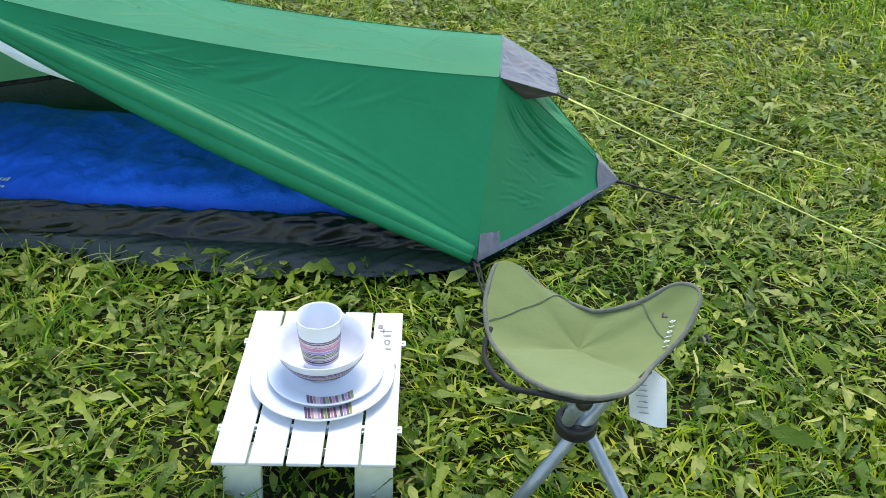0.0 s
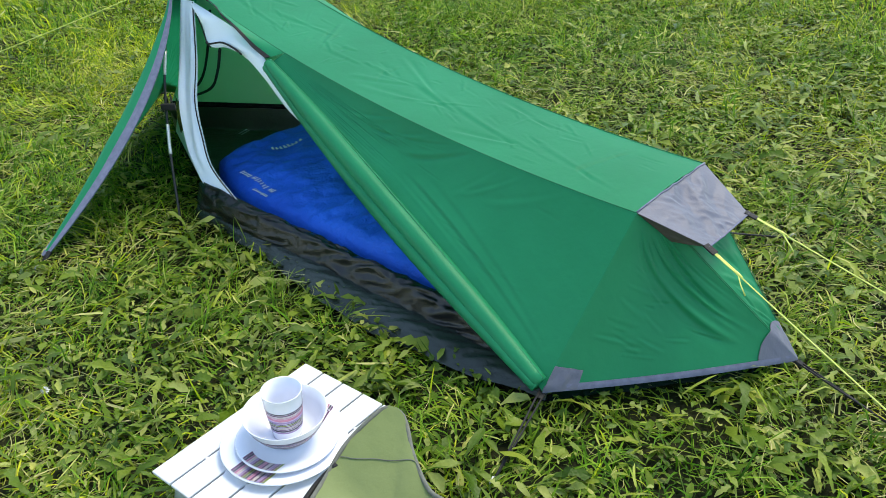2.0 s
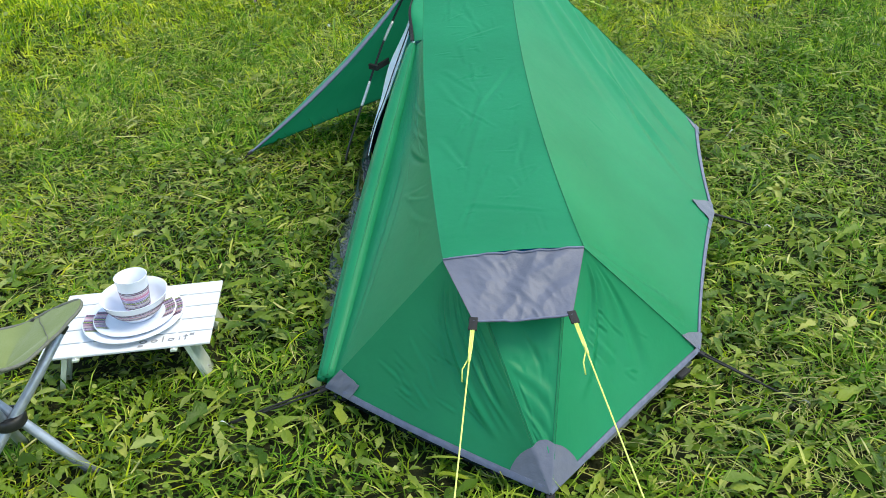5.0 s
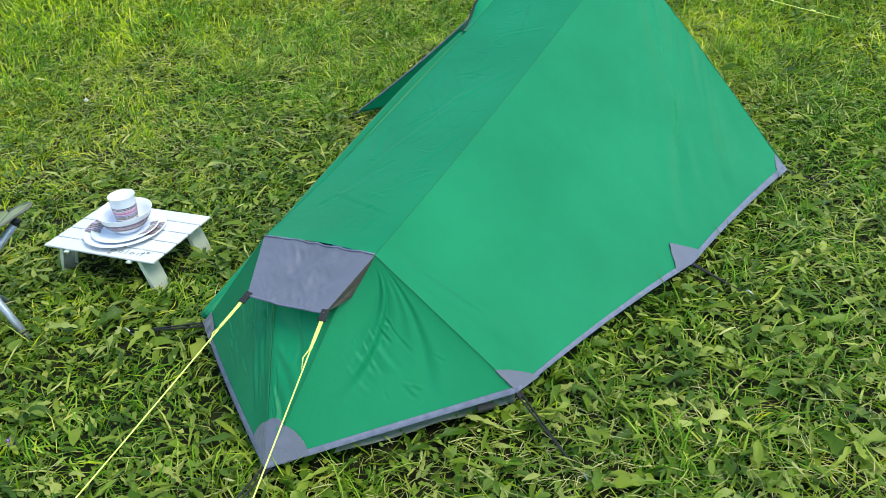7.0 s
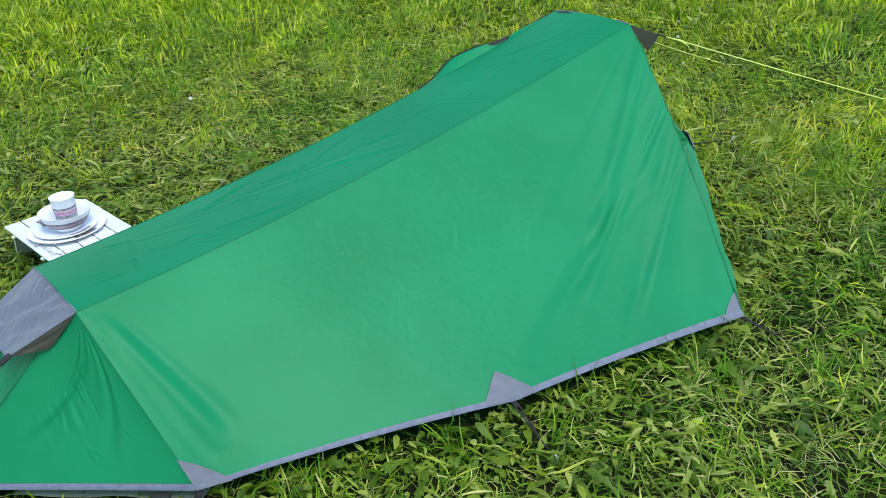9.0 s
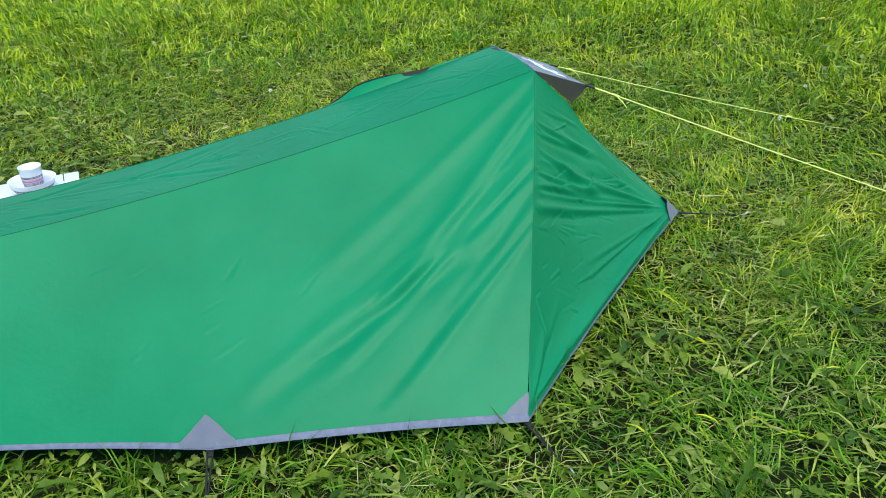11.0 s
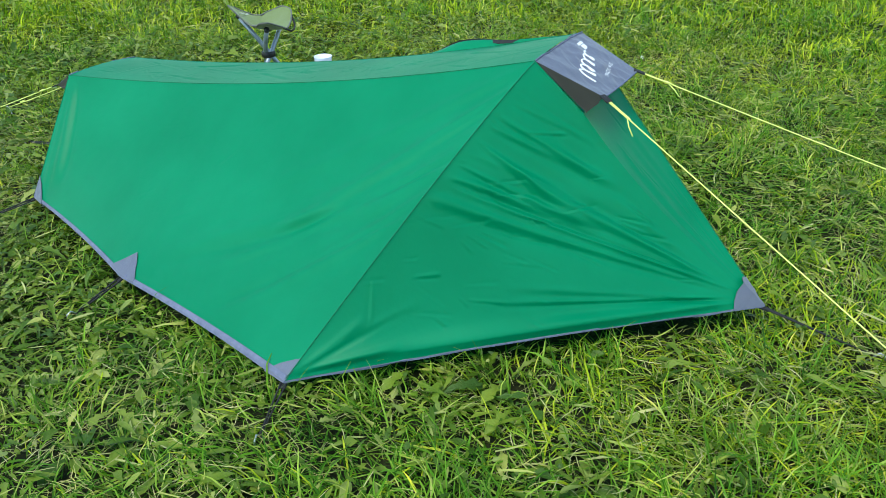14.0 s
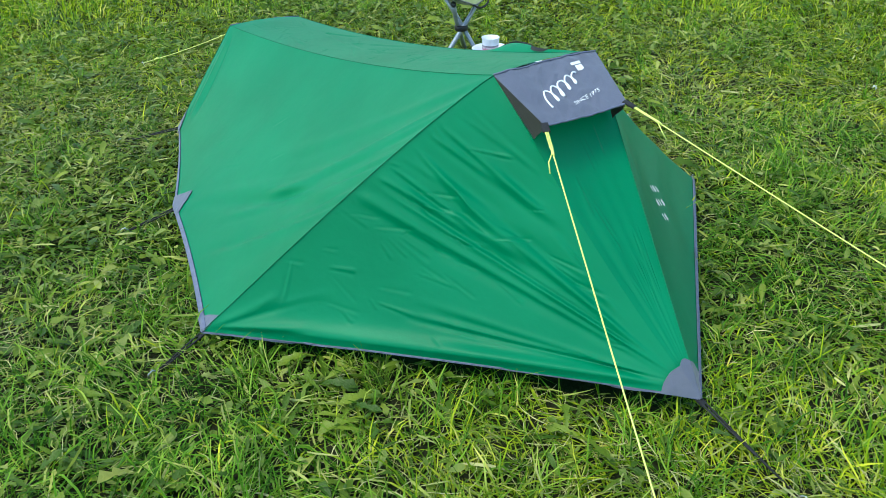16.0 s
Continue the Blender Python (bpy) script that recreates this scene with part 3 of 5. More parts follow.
binding(back_panel, 0.017, 120)
binding(foot_panel_front, 0.030)
binding(foot_panel_back, 0.028)
binding(head_panel, 0.014, 80)
# the flap's free edge and its hem
sheet("hem_tape", lambda s, t: flap_panel(lerp(1.0, 0.955, t), lerp(0.02, 1, s)) + V((0.001, -0.004, 0.001)), 60, 4, GREYSEAM, tent, "grey bound door edge", thick=0.003)
sheet("hem_tape", lambda s, t: flap_panel(s, lerp(0.985, 1.0, t)) + V((-0.003, -0.002, 0)), 40, 3, GREYSEAM, tent, "grey bound hem", thick=0.003)


def corner_patch(fn, uc, du, dv, side=0):
    """Grey reinforcement where a peg pulls; side -1 or 1 makes half a patch at a panel's edge."""
    if side:
        u0, u1 = (0.0, du) if side > 0 else (1.0 - du, 1.0)
        v0 = lambda s: 1 - dv * (1 - 0.25 * (s if side > 0 else 1 - s))
    else:
        u0, u1 = uc - du, uc + du
        v0 = lambda s: 1 - dv * (1 - abs(2 * s - 1)) - 0.012
    g = over(fn, 0.0034, CORE, u0, u1, v0, 1.0)

    def puckered(s, t):
        p = g(s, t)
        return p + (p - CORE).normalized() * 0.0028 * (noise.noise(V((s * 5 + uc * 9, t * 1.6, dv * 40))) + 0.6 * noise.noise(p * 55))
    sheet("corner_patch", puckered, 26, 22, GREY, tent, "grey reinforcement patch", thick=0.0015)


corner_patch(back_panel, 0.46, 0.045, 0.10)
corner_patch(foot_panel_front, 0, 0.13, 0.14, side=1)


def corner_fan(corner, ways, reach):
    """Rounded reinforcement round an end corner, folded over the seams that meet there."""
    ways = [(w - corner).normalized() for w in ways]

    def fn(s, t):
        k = min(int(s * (len(ways) - 1)), len(ways) - 2)
        f = s * (len(ways) - 1) - k
        way = lerp(ways[k], ways[k + 1], f)
        p = corner + way * reach * (0.03 + 0.97 * t) * (1 + 0.12 * math.sin(math.pi * f))
        return p + (p - CORE).normalized() * (0.0045 + 0.002 * noise.noise(p * 55))
    sheet("corner_patch", fn, 30, 14, GREY, tent, "grey reinforcement patch", thick=0.0015)


corner_fan(B1, (B2, hTb), 0.075)
corner_fan(B3, (B2, kTb), 0.070)
corner_fan(HH, (B3, VENT, kTf, DD), 0.085)
corner_fan(F2, (F1, MF, MB, B1), 0.095)


# --- hoods over the vents
def hood(tf, tb, bf, bb, low_f, low_b, name):
    def top(u, v):
        p = lerp(lerp(tf, tb, u), lerp(bf, bb, u), v)
        n = V((math.copysign(0.3, bf.x), 0, 0.95))
        w = 4 * u * (1 - u)
        p = p + n * (0.006 * w * (1 - v) - 0.006 * w * v)
        return p + n * 0.0035 * w * math.sin(9 * u + 12 * v * (u - 0.5) + 5 * nz(p, 8)) * math.sin(math.pi * min(1, v + .15)) + n * w * (0.003 * nz(p, 16) + 0.0045 * (0.4 - 2 * abs(noise.noise(V((u * 5 + 2.5 * v, v * 2 - u * 2, bf.x * 3))))) + 0.0025 * (0.4 - 2 * abs(noise.noise(V((u * 11 - 4 * v, v * 4 + u * 3, bf.x * 5))))))
    roof = sheet(name, top, 80, 50, GREY, tent, "grey vent hood")
    for a, b, low in ((tf, bf, low_f), (tb, bb, low_b)):
        low = low + (low - CORE).normalized() * 0.008
        sheet("gusset", lambda s, t, a=a, b=b, i=low: lerp(lerp(a, b, s), lerp(a, i, s), t) + (a - CORE).normalized() * 0.006 * math.sin(math.pi * t) * (math.sin(11 * s + 6 * t) + 0.6 * math.sin(31 * s - 9 * t)) * s, 24, 14, MESHGREY, roof, "dark mesh gusset")
    part("hood_edge", tube_bm([top(i / 16, 1.0) for i in range(17)], 0.0025, 6), GREYSEAM, roof)
    part("hood_edge", tube_bm([top(i / 16, 0.0) + V((0, 0, 0.002)) for i in range(17)], 0.0022, 6), GREYSEAM, roof)
    return roof, top


foot_roof, foot_top = hood(hTf, hTb, hBf, hBb, foot_panel_front(0.75, 0.15), foot_panel_back(0.25, 0.15), "foot_vent_hood")
head_roof, head_top = hood(kTf, kTb, kBf, kBb, V((-0.874, -0.130, 0.510)), VENT, "head_vent_hood")


def mark(fn, items, material, parent, lift=0.002, name="print_mark"):
    """Plain printed shapes on a surface fn(u, v): rings, bars and quads in its parameters."""
    for kind_, u, v, a, b in items:
        c = fn(u, v)
        n = outward(fn, u, v, c - V((0, 0, 1)))
        eu = (fn(min(1, u + .02), v) - fn(max(0, u - .02), v)).normalized()
        ev = n.cross(eu)
        bm = bmesh.new()
        if kind_ == "ring":
            outer = [bm.verts.new(c + n * lift + eu * a * math.cos(k * math.pi / 8) + ev * b * math.sin(k * math.pi / 8)) for k in range(16)]
            inn = [bm.verts.new(c + n * lift + eu * a * .5 * math.cos(k * math.pi / 8) + ev * b * .55 * math.sin(k * math.pi / 8)) for k in range(16)]
            for k in range(16):
                bm.faces.new((outer[k], outer[(k + 1) % 16], inn[(k + 1) % 16], inn[k]))
        else:
            bm.faces.new([bm.verts.new(c + n * lift + eu * x + ev * y) for x, y in ((-a, -b), (a, -b), (a, b), (-a, b))])
        part(name, bm, material, parent, smooth=False)


def on_hood(u, v, lift=0.0022):
    return head_top(u, v) + outward(head_top, u, v, head_top(u, v) - V((0, 0, 1))) * lift


def swirl(t):
    a = 2 * math.pi * 4.6 * t
    return on_hood(lerp(0.76, 0.33, t) + 0.028 * math.sin(a), lerp(0.62, 0.36, t) + (0.13 - 0.05 * t) * math.cos(a), 0.0010)


part("print_mark", tube_bm([swirl(i / 110) for i in range(111)], 0.0024, 5), PRINT, head_roof, "white looping printed mark")
mark(head_top, [("bar", .27, .15, .014, .004), ("bar", .245, .22, .010, .008)], PRINT, head_roof)


def hood_writing(words, u0, u1, v0, v1, height):
    """Printed words on the hood, from the built-in font."""
    cu = bpy.data.curves.new("writing", 'FONT')
    cu.body = words
    tmp = bpy.data.objects.new("writing", cu)
    me = bpy.data.meshes.new_from_object(tmp)
    bpy.data.objects.remove(tmp)
    wide = max(v.co.x for v in me.vertices)
    down = (head_top(0.5, 0.9) - head_top(0.5, 0.5)).length / 0.4
    for v in me.vertices:
        k = v.co.x / wide
        v.co = on_hood(lerp(u0, u1, k), lerp(v0, v1, k) - v.co.y / 0.7 * height / down)
    link_mesh("writing", me, PRINT, head_roof, "small white printed words", smooth=False)


hood_writing("SINCE 1975", 0.54, 0.20, 0.81, 0.69, 0.011)
# pale printed mark on the entrance flap
mark(lambda u, v: flap_panel(u, v), [("bar", .52 + .03 * (k % 3) - .012 * k, .70 - .045 + .016 * k, .004 + .003 * (k % 2), .010) for k in range(8)], PRINT, tent, lift=0.004)

# --- door roll, zip and ties
def roll_radius(t):
    return 0.010 + 0.026 * math.sin(math.pi * min(1, t * 0.75 + 0.05)) ** 0.8 * (1 - 0.35 * t)


roll = part("door_roll", tube_bm([roll_line(i / 60) + V((0.0, -0.008, 0.0)) * math.sin(math.pi * min(1, .15 + i / 60)) for i in range(61)], lambda t: roll_radius(t) * (1 + 0.05 * math.sin(9 * t)), 16), GREEN, tent, "rolled-up green door")
# Added dark strip for the shadow gap between the roll and the front panel.
part("roll_edge", tube_bm([roll_line(i / 50) + V((0.0113, 0.003, 0.027)) * (roll_radius(i / 50) / 0.032) for i in range(51)], lambda t: 0.0016 + 0.0012 * t, 8), SEAM, roll, "dark green strip standing for the shadow gap along the roll")
part("roll_fold", tube_bm([roll_line(i / 50) + V((0.0, -0.016 - 0.012 * math.sin(math.pi * i / 50), -0.022 * math.sin(math.pi * min(1, .1 + i / 56)))) for i in range(51)], lambda t: 0.010 + 0.012 * math.sin(math.pi * t), 12), GREEN, roll)
part("tie", tube_bm([ROLLTOP + V((0.012 * math.cos(a), 0.010 * math.sin(a) - .008, 0.016 * math.sin(a + .8) - .004)) for a in (k * math.pi / 8 for k in range(16))], 0.004, 6, closed=True), GREEN, tent, "green tie loop")
sheet("zip", lambda s, t: zip_flap(s, lerp(0.78, 1.06, t)) + V((0, -0.003, 0.002)), 40, 3, BLACKWEB, tent, "black zip tape", thick=0.003)

# --- poles
POLE_F = [(-0.382, -0.522, -0.03), (-0.392, -0.515, 0.03), (-0.515, -0.436, 0.207), (-0.624, -0.340, 0.405), (-0.735, -0.19, 0.615)]
hoop = POLE_F + [(-0.742, -0.03, 0.628), (-0.730, 0.100, 0.606), (-0.585, 0.375, 0.335), (-0.42, 0.72, -0.03)]
pole = part("tent_pole", tube_bm(curve_points(hoop, 90), 0.0042, 8), POLE, tent, "black fibreglass hoop pole")
pp = curve_points(POLE_F, 80)
for a, b in ((36, 45), (57, 64)):
    part("ferrule", tube_bm(pp[a:b], 0.0055, 8), FERRULE, pole, "bright metal ferrule")
part("tent_pole", tube_bm(curve_points([(0.93, -0.38, -0.02), (0.95, -0.25, 0.20), (0.965, -0.155, 0.325), (0.97, -0.03, 0.338), (0.965, 0.09, 0.335), (0.94, 0.23, 0.19), (0.91, 0.33, -0.02)], 50), 0.004, 8), POLE, tent, "black fibreglass hoop pole")


# --- groundsheet and inner
def floor_edge_f(x):
    return -0.385 + 0.03 * max(0, x - 0.3) if x > -0.36 else -0.385 + (-0.36 - x) * 0.37


def floor_edge_b(x):
    return 0.40 - 0.12 * (x + 0.3) if x > -0.3 else 0.40 + (x + 0.3) * 0.69


def floor_fn(u, v):
    x = lerp(-1.08, 0.99, u)
    y = lerp(floor_edge_f(x), floor_edge_b(x), v)
    e = min(v, 1 - v, u * 3, (1 - u) * 3)
    front = v < 0.5 and e == v
    h = 0.085 if not front else 0.06
    rise = max(0.0, 1 - e / 0.055)
    if e == u * 3:
        h = 0.12
    z = 0.004 + h * rise ** 1.3 + 0.004 * nz((x, y, 0), 9) * (1 if rise < .2 else .4)
    return V((x, y, z))


gsheet = sheet("groundsheet", floor_fn, 120, 60, OLIVESHEET, tent, "dark bathtub groundsheet", thick=0.002)


def back_wall(u, v):
    x = lerp(-1.06, 0.9, u)
    y = floor_edge_b(x)
    return V((x, y + 0.012 * v + 0.006 * nz((x, 0, v), 6), lerp(0.0, 0.108 - 0.02 * u, v)))


WALL_TOP = curve_fn([(-0.735, -0.10, 0.60), (-0.70, 0.06, 0.60), (-0.45, 0.085, 0.53), (0.0, 0.085, 0.43), (0.9, 0.08, 0.33)])


def inner_wall(u, v):
    low = back_wall(u, 1.0)
    p = lerp(low, WALL_TOP(u), v)
    return p + V((0.004, 0.012, -0.004)) * math.sin(math.pi * v) * (1 + 0.5 * math.sin(14 * u))


# Wall cloth carries the fly's green light in its base colour.
sheet("inner_wall", inner_wall, 60, 24, INNERWALL, tent, "white inner tent wall coloured by light through the green fly", thick=0)
sheet("tub_wall", back_wall, 60, 6, BLACKSHEET, gsheet, "black raised groundsheet wall")


def lip_out(x):
    """The wall leans out by the pole."""
    k = min(1, max(0, (0.15 - x) / 0.32))
    return k * k * (3 - 2 * k)


def front_lip(u, v):
    x = lerp(-0.40, 0.96, u)
    y0 = floor_edge_f(x) - 0.040 * lip_out(x) * (1 - 0.25 * v)
    prof = [(0.012, 0.066), (-0.004, 0.072), (-0.020, 0.062), (-0.034, 0.034), (-0.042, 0.014)]
    s = v * 4
    k = min(int(s), 3)
    dy, z = (lerp(prof[k][i], prof[k + 1][i], s - k) for i in (0, 1))
    z *= 1 + 0.25 * lip_out(x)
    wob = noise.noise(V((x * 9, v * 2.2, 1.0)))
    wob2 = 0.6 - 2 * abs(noise.noise(V((x * 13 + 3 * v, v * 2.5 - x * 5, 4.0))))
    wob3 = 0.5 - 2 * abs(noise.noise(V((x * 34, v * 5 + x * 8, 7.0))))
    return V((x, y0 + dy + 0.006 * wob - 0.005 * wob2, z + (0.010 * wob + 0.007 * wob2 + 0.0035 * wob3) * (1 - 0.3 * v)))


sheet("tub_lip", front_lip, 300, 26, BLACKSHEET, gsheet, "glossy black crumpled groundsheet wall", thick=0.002)


def skirt_fn(u, v):
    x = lerp(-0.40, 0.975, u)
    y0 = floor_edge_f(x) - 0.036 - 0.030 * lip_out(x)
    wid = 0.020 + 0.078 * min(1, max(0, (x + 0.2) / 0.5)) - 0.045 * max(0, (x - 0.7) / 0.27)
    wob = noise.noise(V((x * 6, v * 1.6, 9.0)))
    wob2 = 0.5 - 2 * abs(noise.noise(V((x * 14 + 2 * v, v * 2.4 + x * 4, 2.0)))) + 0.4 * (0.5 - 2 * abs(noise.noise(V((x * 37, v * 6 - x * 9, 3.0)))))
    z = 0.016 * (1 - v) ** 2 + 0.002 + 0.012 * wob * v + 0.0024 * wob2 + 0.014 * math.sin(math.pi * v) - 0.012 * v
    return V((x, y0 - wid * v + 0.012 * wob * v, z))


sheet("sheet_skirt", skirt_fn, 300, 26, SKIRT, gsheet, "shiny dark skirt of the groundsheet on the grass", thick=0.002)
# dark sheet edge that shows below the fly at the foot
def foot_sheet(u, v):
    a, b = lerp(F2, B1, lerp(0.25, 0.99, u)), lerp(F2, B1, lerp(0.25, 0.99, u)) * 0.93
    p = lerp(a, b, v)
    return V((p.x - 0.01, p.y - 0.006, 0.004 + 0.02 * v + 0.006 * nz(p, 14)))


sheet("sheet_edge", foot_sheet, 40, 6, EDGE, gsheet, "pale grey edge of the groundsheet")


def foot_sheet_front(u, v):
    a = lerp(F1, F2, lerp(0.0, 0.97, u))
    p = lerp(a, a * 0.94, v)
    return V((p.x - 0.012, p.y + 0.010, -0.012 + 0.035 * v + 0.005 * nz(p, 14)))


sheet("sheet_edge", foot_sheet_front, 40, 6, BLACKSHEET, gsheet)

inner_l = curve_fn([(-0.700, -0.200, 0.565), (-0.660, -0.258, 0.425), (-0.580, -0.335, 0.285), (-0.495, -0.388, 0.165), (-0.350, -0.432, 0.074)])
inner_r = curve_fn([(-0.640, -0.190, 0.565), (-0.560, -0.262, 0.410), (-0.518, -0.316, 0.296), (-0.440, -0.358, 0.210), (-0.350, -0.396, 0.145), (-0.185, -0.424, 0.088)])
sheet("inner_door_side", lambda u, v: lerp(inner_l(v), inner_r(v), u) + V((0.3, -0.8, 0.4)) * 0.010 * math.sin(10 * u + 3 * v) * math.sin(math.pi * min(1, v + .1)) * (0.6 + nz((u, v, 0), 3)), 16, 60, INNER, tent, "pale inner tent cloth beside the entrance")
part("inner_trim", tube_bm([inner_r(i / 50) + V((0.002, -0.006, 0)) for i in range(51)], 0.0020, 6), BLACKWEB, tent, "black trim of the inner door")
SIDE_TOP, SIDE_LOW = V((-0.745, -0.13, 0.585)), V((-0.96, -0.175, 0.03))


def side_wall(u, v):
    return lerp(inner_l(v), lerp(SIDE_TOP, SIDE_LOW, v), u) + V((0.25, 0.35, 0.0)) * 0.05 * math.sin(math.pi * u) * math.sin(math.pi * v)


def tub_side(u, v):
    a, c = lerp(V((-0.352, -0.424, -0.01)), V((-0.94, -0.185, -0.01)), u), 0.085 + 0.11 * min(1, u * 4)
    return a + V((0.006 + 0.02 * v * u, 0.012 * v * u, c * v)) + V((0.3, -0.8, 0)) * 0.006 * nz((a.x, a.y, v * 0.2), 16)


sheet("inner_side_wall", side_wall, 20, 40, INNER, tent, "pale inner tent wall by the pole", thick=0)
sheet("tub_side", tub_side, 50, 12, BLACKSHEET, gsheet, "black raised groundsheet wall", thick=0)
part("pole_clip", box_bm((0.045, 0.012, 0.020), Matrix.Translation((-0.545, -0.400, 0.296)) @ Matrix.Rotation(0.8, 4, 'Z'), 0.002), BLACKWEB, tent, "black webbing clip on the pole")
for k in range(2):
    part("print_bar", box_bm((0.006, 0.045, 0.0008), Matrix.Translation((-0.79 + 0.016 * k, 0.005, 0.014)) @ Matrix.Rotation(0.25, 4, 'Z')), INK, gsheet, smooth=False)
fl_top = curve_fn([(-0.655, -0.190, 0.565), (-0.52, -0.200, 0.545), (-0.397, -0.205, 0.520), (-0.29, -0.220, 0.493), (-0.205, -0.238, 0.462), (-0.06, -0.265, 0.40), (0.06, -0.29, 0.343)])
fl_bot = curve_fn([(-0.640, -0.192, 0.548), (-0.57, -0.215, 0.505), (-0.505, -0.238, 0.458), (-0.410, -0.237, 0.470), (-0.308, -0.242, 0.458), (-0.203, -0.258, 0.420), (-0.073, -0.284, 0.365), (0.055, -0.302, 0.335)])
sheet("inner_door_flap", lambda u, v: lerp(fl_top(u), fl_bot(u), v) + V((0, -0.012, 0.006)) * math.sin(math.pi * v) * (0.8 + 0.5 * math.sin(17 * u)), 60, 10, INNER, tent, "pale inner tent door tied back")
part("inner_trim", tube_bm([fl_bot(lerp(.28, .56, i / 20)) + V((0, -0.012, 0.012 + 0.006 * math.sin(math.pi * i / 20))) for i in range(21)], 0.003, 6), BLACKWEB, tent, "black trim of the inner door")
part("inner_trim", tube_bm([fl_bot(lerp(0, .30, i / 12)) + V((0, -0.004, 0)) for i in range(13)], 0.002, 6), BLACKWEB, tent, "black trim of the inner door")
part("inner_strap", tube_bm(curve_points([(-0.62, -0.15, 0.53), (-0.78, -0.09, 0.35), (-0.90, -0.06, 0.22), (-1.04, -0.05, 0.11)], 20), 0.005, 6), BLACKWEB, tent, "black strap inside")
part("inner_strap", tube_bm(curve_points([(-0.46, -0.235, 0.455), (-0.62, -0.16, 0.33), (-0.80, -0.09, 0.21), (-1.03, -0.04, 0.11)], 20), 0.005, 6), BLACKWEB, tent, "black strap inside")
part("pole_clip", box_bm((0.075, 0.006, 0.022), Matrix.Translation((-0.585, -0.365, 0.295)) @ Matrix.Rotation(-0.5, 4, 'Z')), BLACKWEB, tent, "black clip strap to the pole", smooth=False)


# --- peg loops, pegs, guy lines
def peg(x, y, lean=(0, 0), h=0.02):
    z = lie(x, y)
    bm = tube_bm([(x - lean[0] * .12, y - lean[1] * .12, z - 0.12), (x, y, z + h * 0.6 + .012), (x + lean[0] * .01, y + lean[1] * .01, z + h + .014), (x + lean[0] * .022, y + lean[1] * .022, z + h + .008), (x + lean[0] * .024, y + lean[1] * .024, z + h - .004)], 0.0024, 8)
    me = bpy.data.meshes.new("tent_peg")
    bm.to_mesh(me)
    bm.free()
    tagged(link_mesh("tent_peg", me, STEEL), "bent steel tent peg driven into the grass", "tent peg", "tent pegs")


def peg_loop(a, px, py, sag=0.0):
    """Doubled black cord from a corner to its peg."""
    b = V((px, py, lie(px, py) + 0.02))
    a = V(a) + V((0, 0, -0.006))
    d = (b - a).normalized()
    s = d.cross(V((0, 0, 1))).normalized()
    pts = [lerp(a, b, i / 10) + s * 0.006 * (1 - i / 10) + V((0, 0, 0.003)) for i in range(11)] + [lerp(b, a, i / 10) - s * 0.006 * (i / 10) for i in range(11)]
    loop = part("peg_loop", tube_bm(pts, 0.0024, 6), BLACKWEB, tent, "doubled black elastic peg cord")
    part("loop_tab", box_bm((0.03, 0.016, 0.004), Matrix.Translation(a) @ (d.to_track_quat('X', 'Z').to_matrix().to_4x4())), BLACKWEB, loop, smooth=False)
    peg(px, py, (d.x, d.y))


part("hem_buckle", box_bm((0.040, 0.016, 0.010), Matrix.Translation(lerp(F2, B1, 0.86) + V((0.006, 0.004, -0.014))) @ Matrix.Rotation(2.35, 4, 'Z'), 0.003), BLACKWEB, tent, "black buckle under the hem")
peg_loop(F1, 1.035, -0.69)
peg_loop(F2, 1.60, -0.035)
peg_loop(B1, 1.072, 0.59)
peg_loop(B2, 0.29, 0.785)
peg_loop(B3, -0.475, 0.93)
peg_loop(HH, -1.612, 0.008)
peg_loop(DD + V((0, 0, .01)), -0.478, -0.93)


def guy(a, end, out):
    a, b = V(a), V((end[0], end[1], lie(*end) + 0.03))
    d = (b - a).normalized()
    tab = V(a) + d * 0.018
    line = part("guy_line", tube_bm([lerp(tab, b, i / 12) - V((0, 0, 0.006 * math.sin(math.pi * i / 12))) for i in range(13)], 0.0016, 7), ROPE, tent, "neon yellow guy line")
    part("guy_tab", box_bm((0.030, 0.017, 0.004), Matrix.Translation(lerp(a, tab, 0.35)) @ d.to_track_quat('X', 'Z').to_matrix().to_4x4(), 0.001), BLACKWEB, tent, "black webbing tab")
    k = tab + d * 0.055
    s = d.cross(V((0, 0, 1))).normalized()
    part("knot", tube_bm([tab + s * 0.003, k + s * 0.0026, k + d * .012, k - s * 0.0026, tab - s * 0.003], 0.0014, 6), ROPE, line)
    part("knot", tube_bm([k + d * -.005, k + d * .01, k + d * .022], lambda t: 0.0022 + 0.0014 * math.sin(math.pi * t), 8), ROPE, line)
    part("cord_tail", tube_bm([k + d * .01, k + d * .03 + s * .012 - V((0, 0, .008)), k + d * .045 + s * .012 - V((0, 0, .022))], 0.0015, 6), ROPE, line)
    q = lerp(a, b, 0.82)
    part("slider", box_bm((0.03, 0.010, 0.008), Matrix.Translation(q) @ d.to_track_quat('X', 'Z').to_matrix().to_4x4(), 0.002), ROPE, line, "pale cord slider")
    peg(end[0], end[1], (d.x, d.y))


guy(hBf, (2.020, -0.272), 1)
guy(hBb, (2.035, 0.229), 1)
guy(kBb, (-2.36, 0.83), -1)
guy(kBf, (-2.48, -0.605), -1)


# ---------------------------------------------------------------- sleeping bag
def bag_edge(x):
    return -0.352 + 0.02 * max(0, x - 0.2)


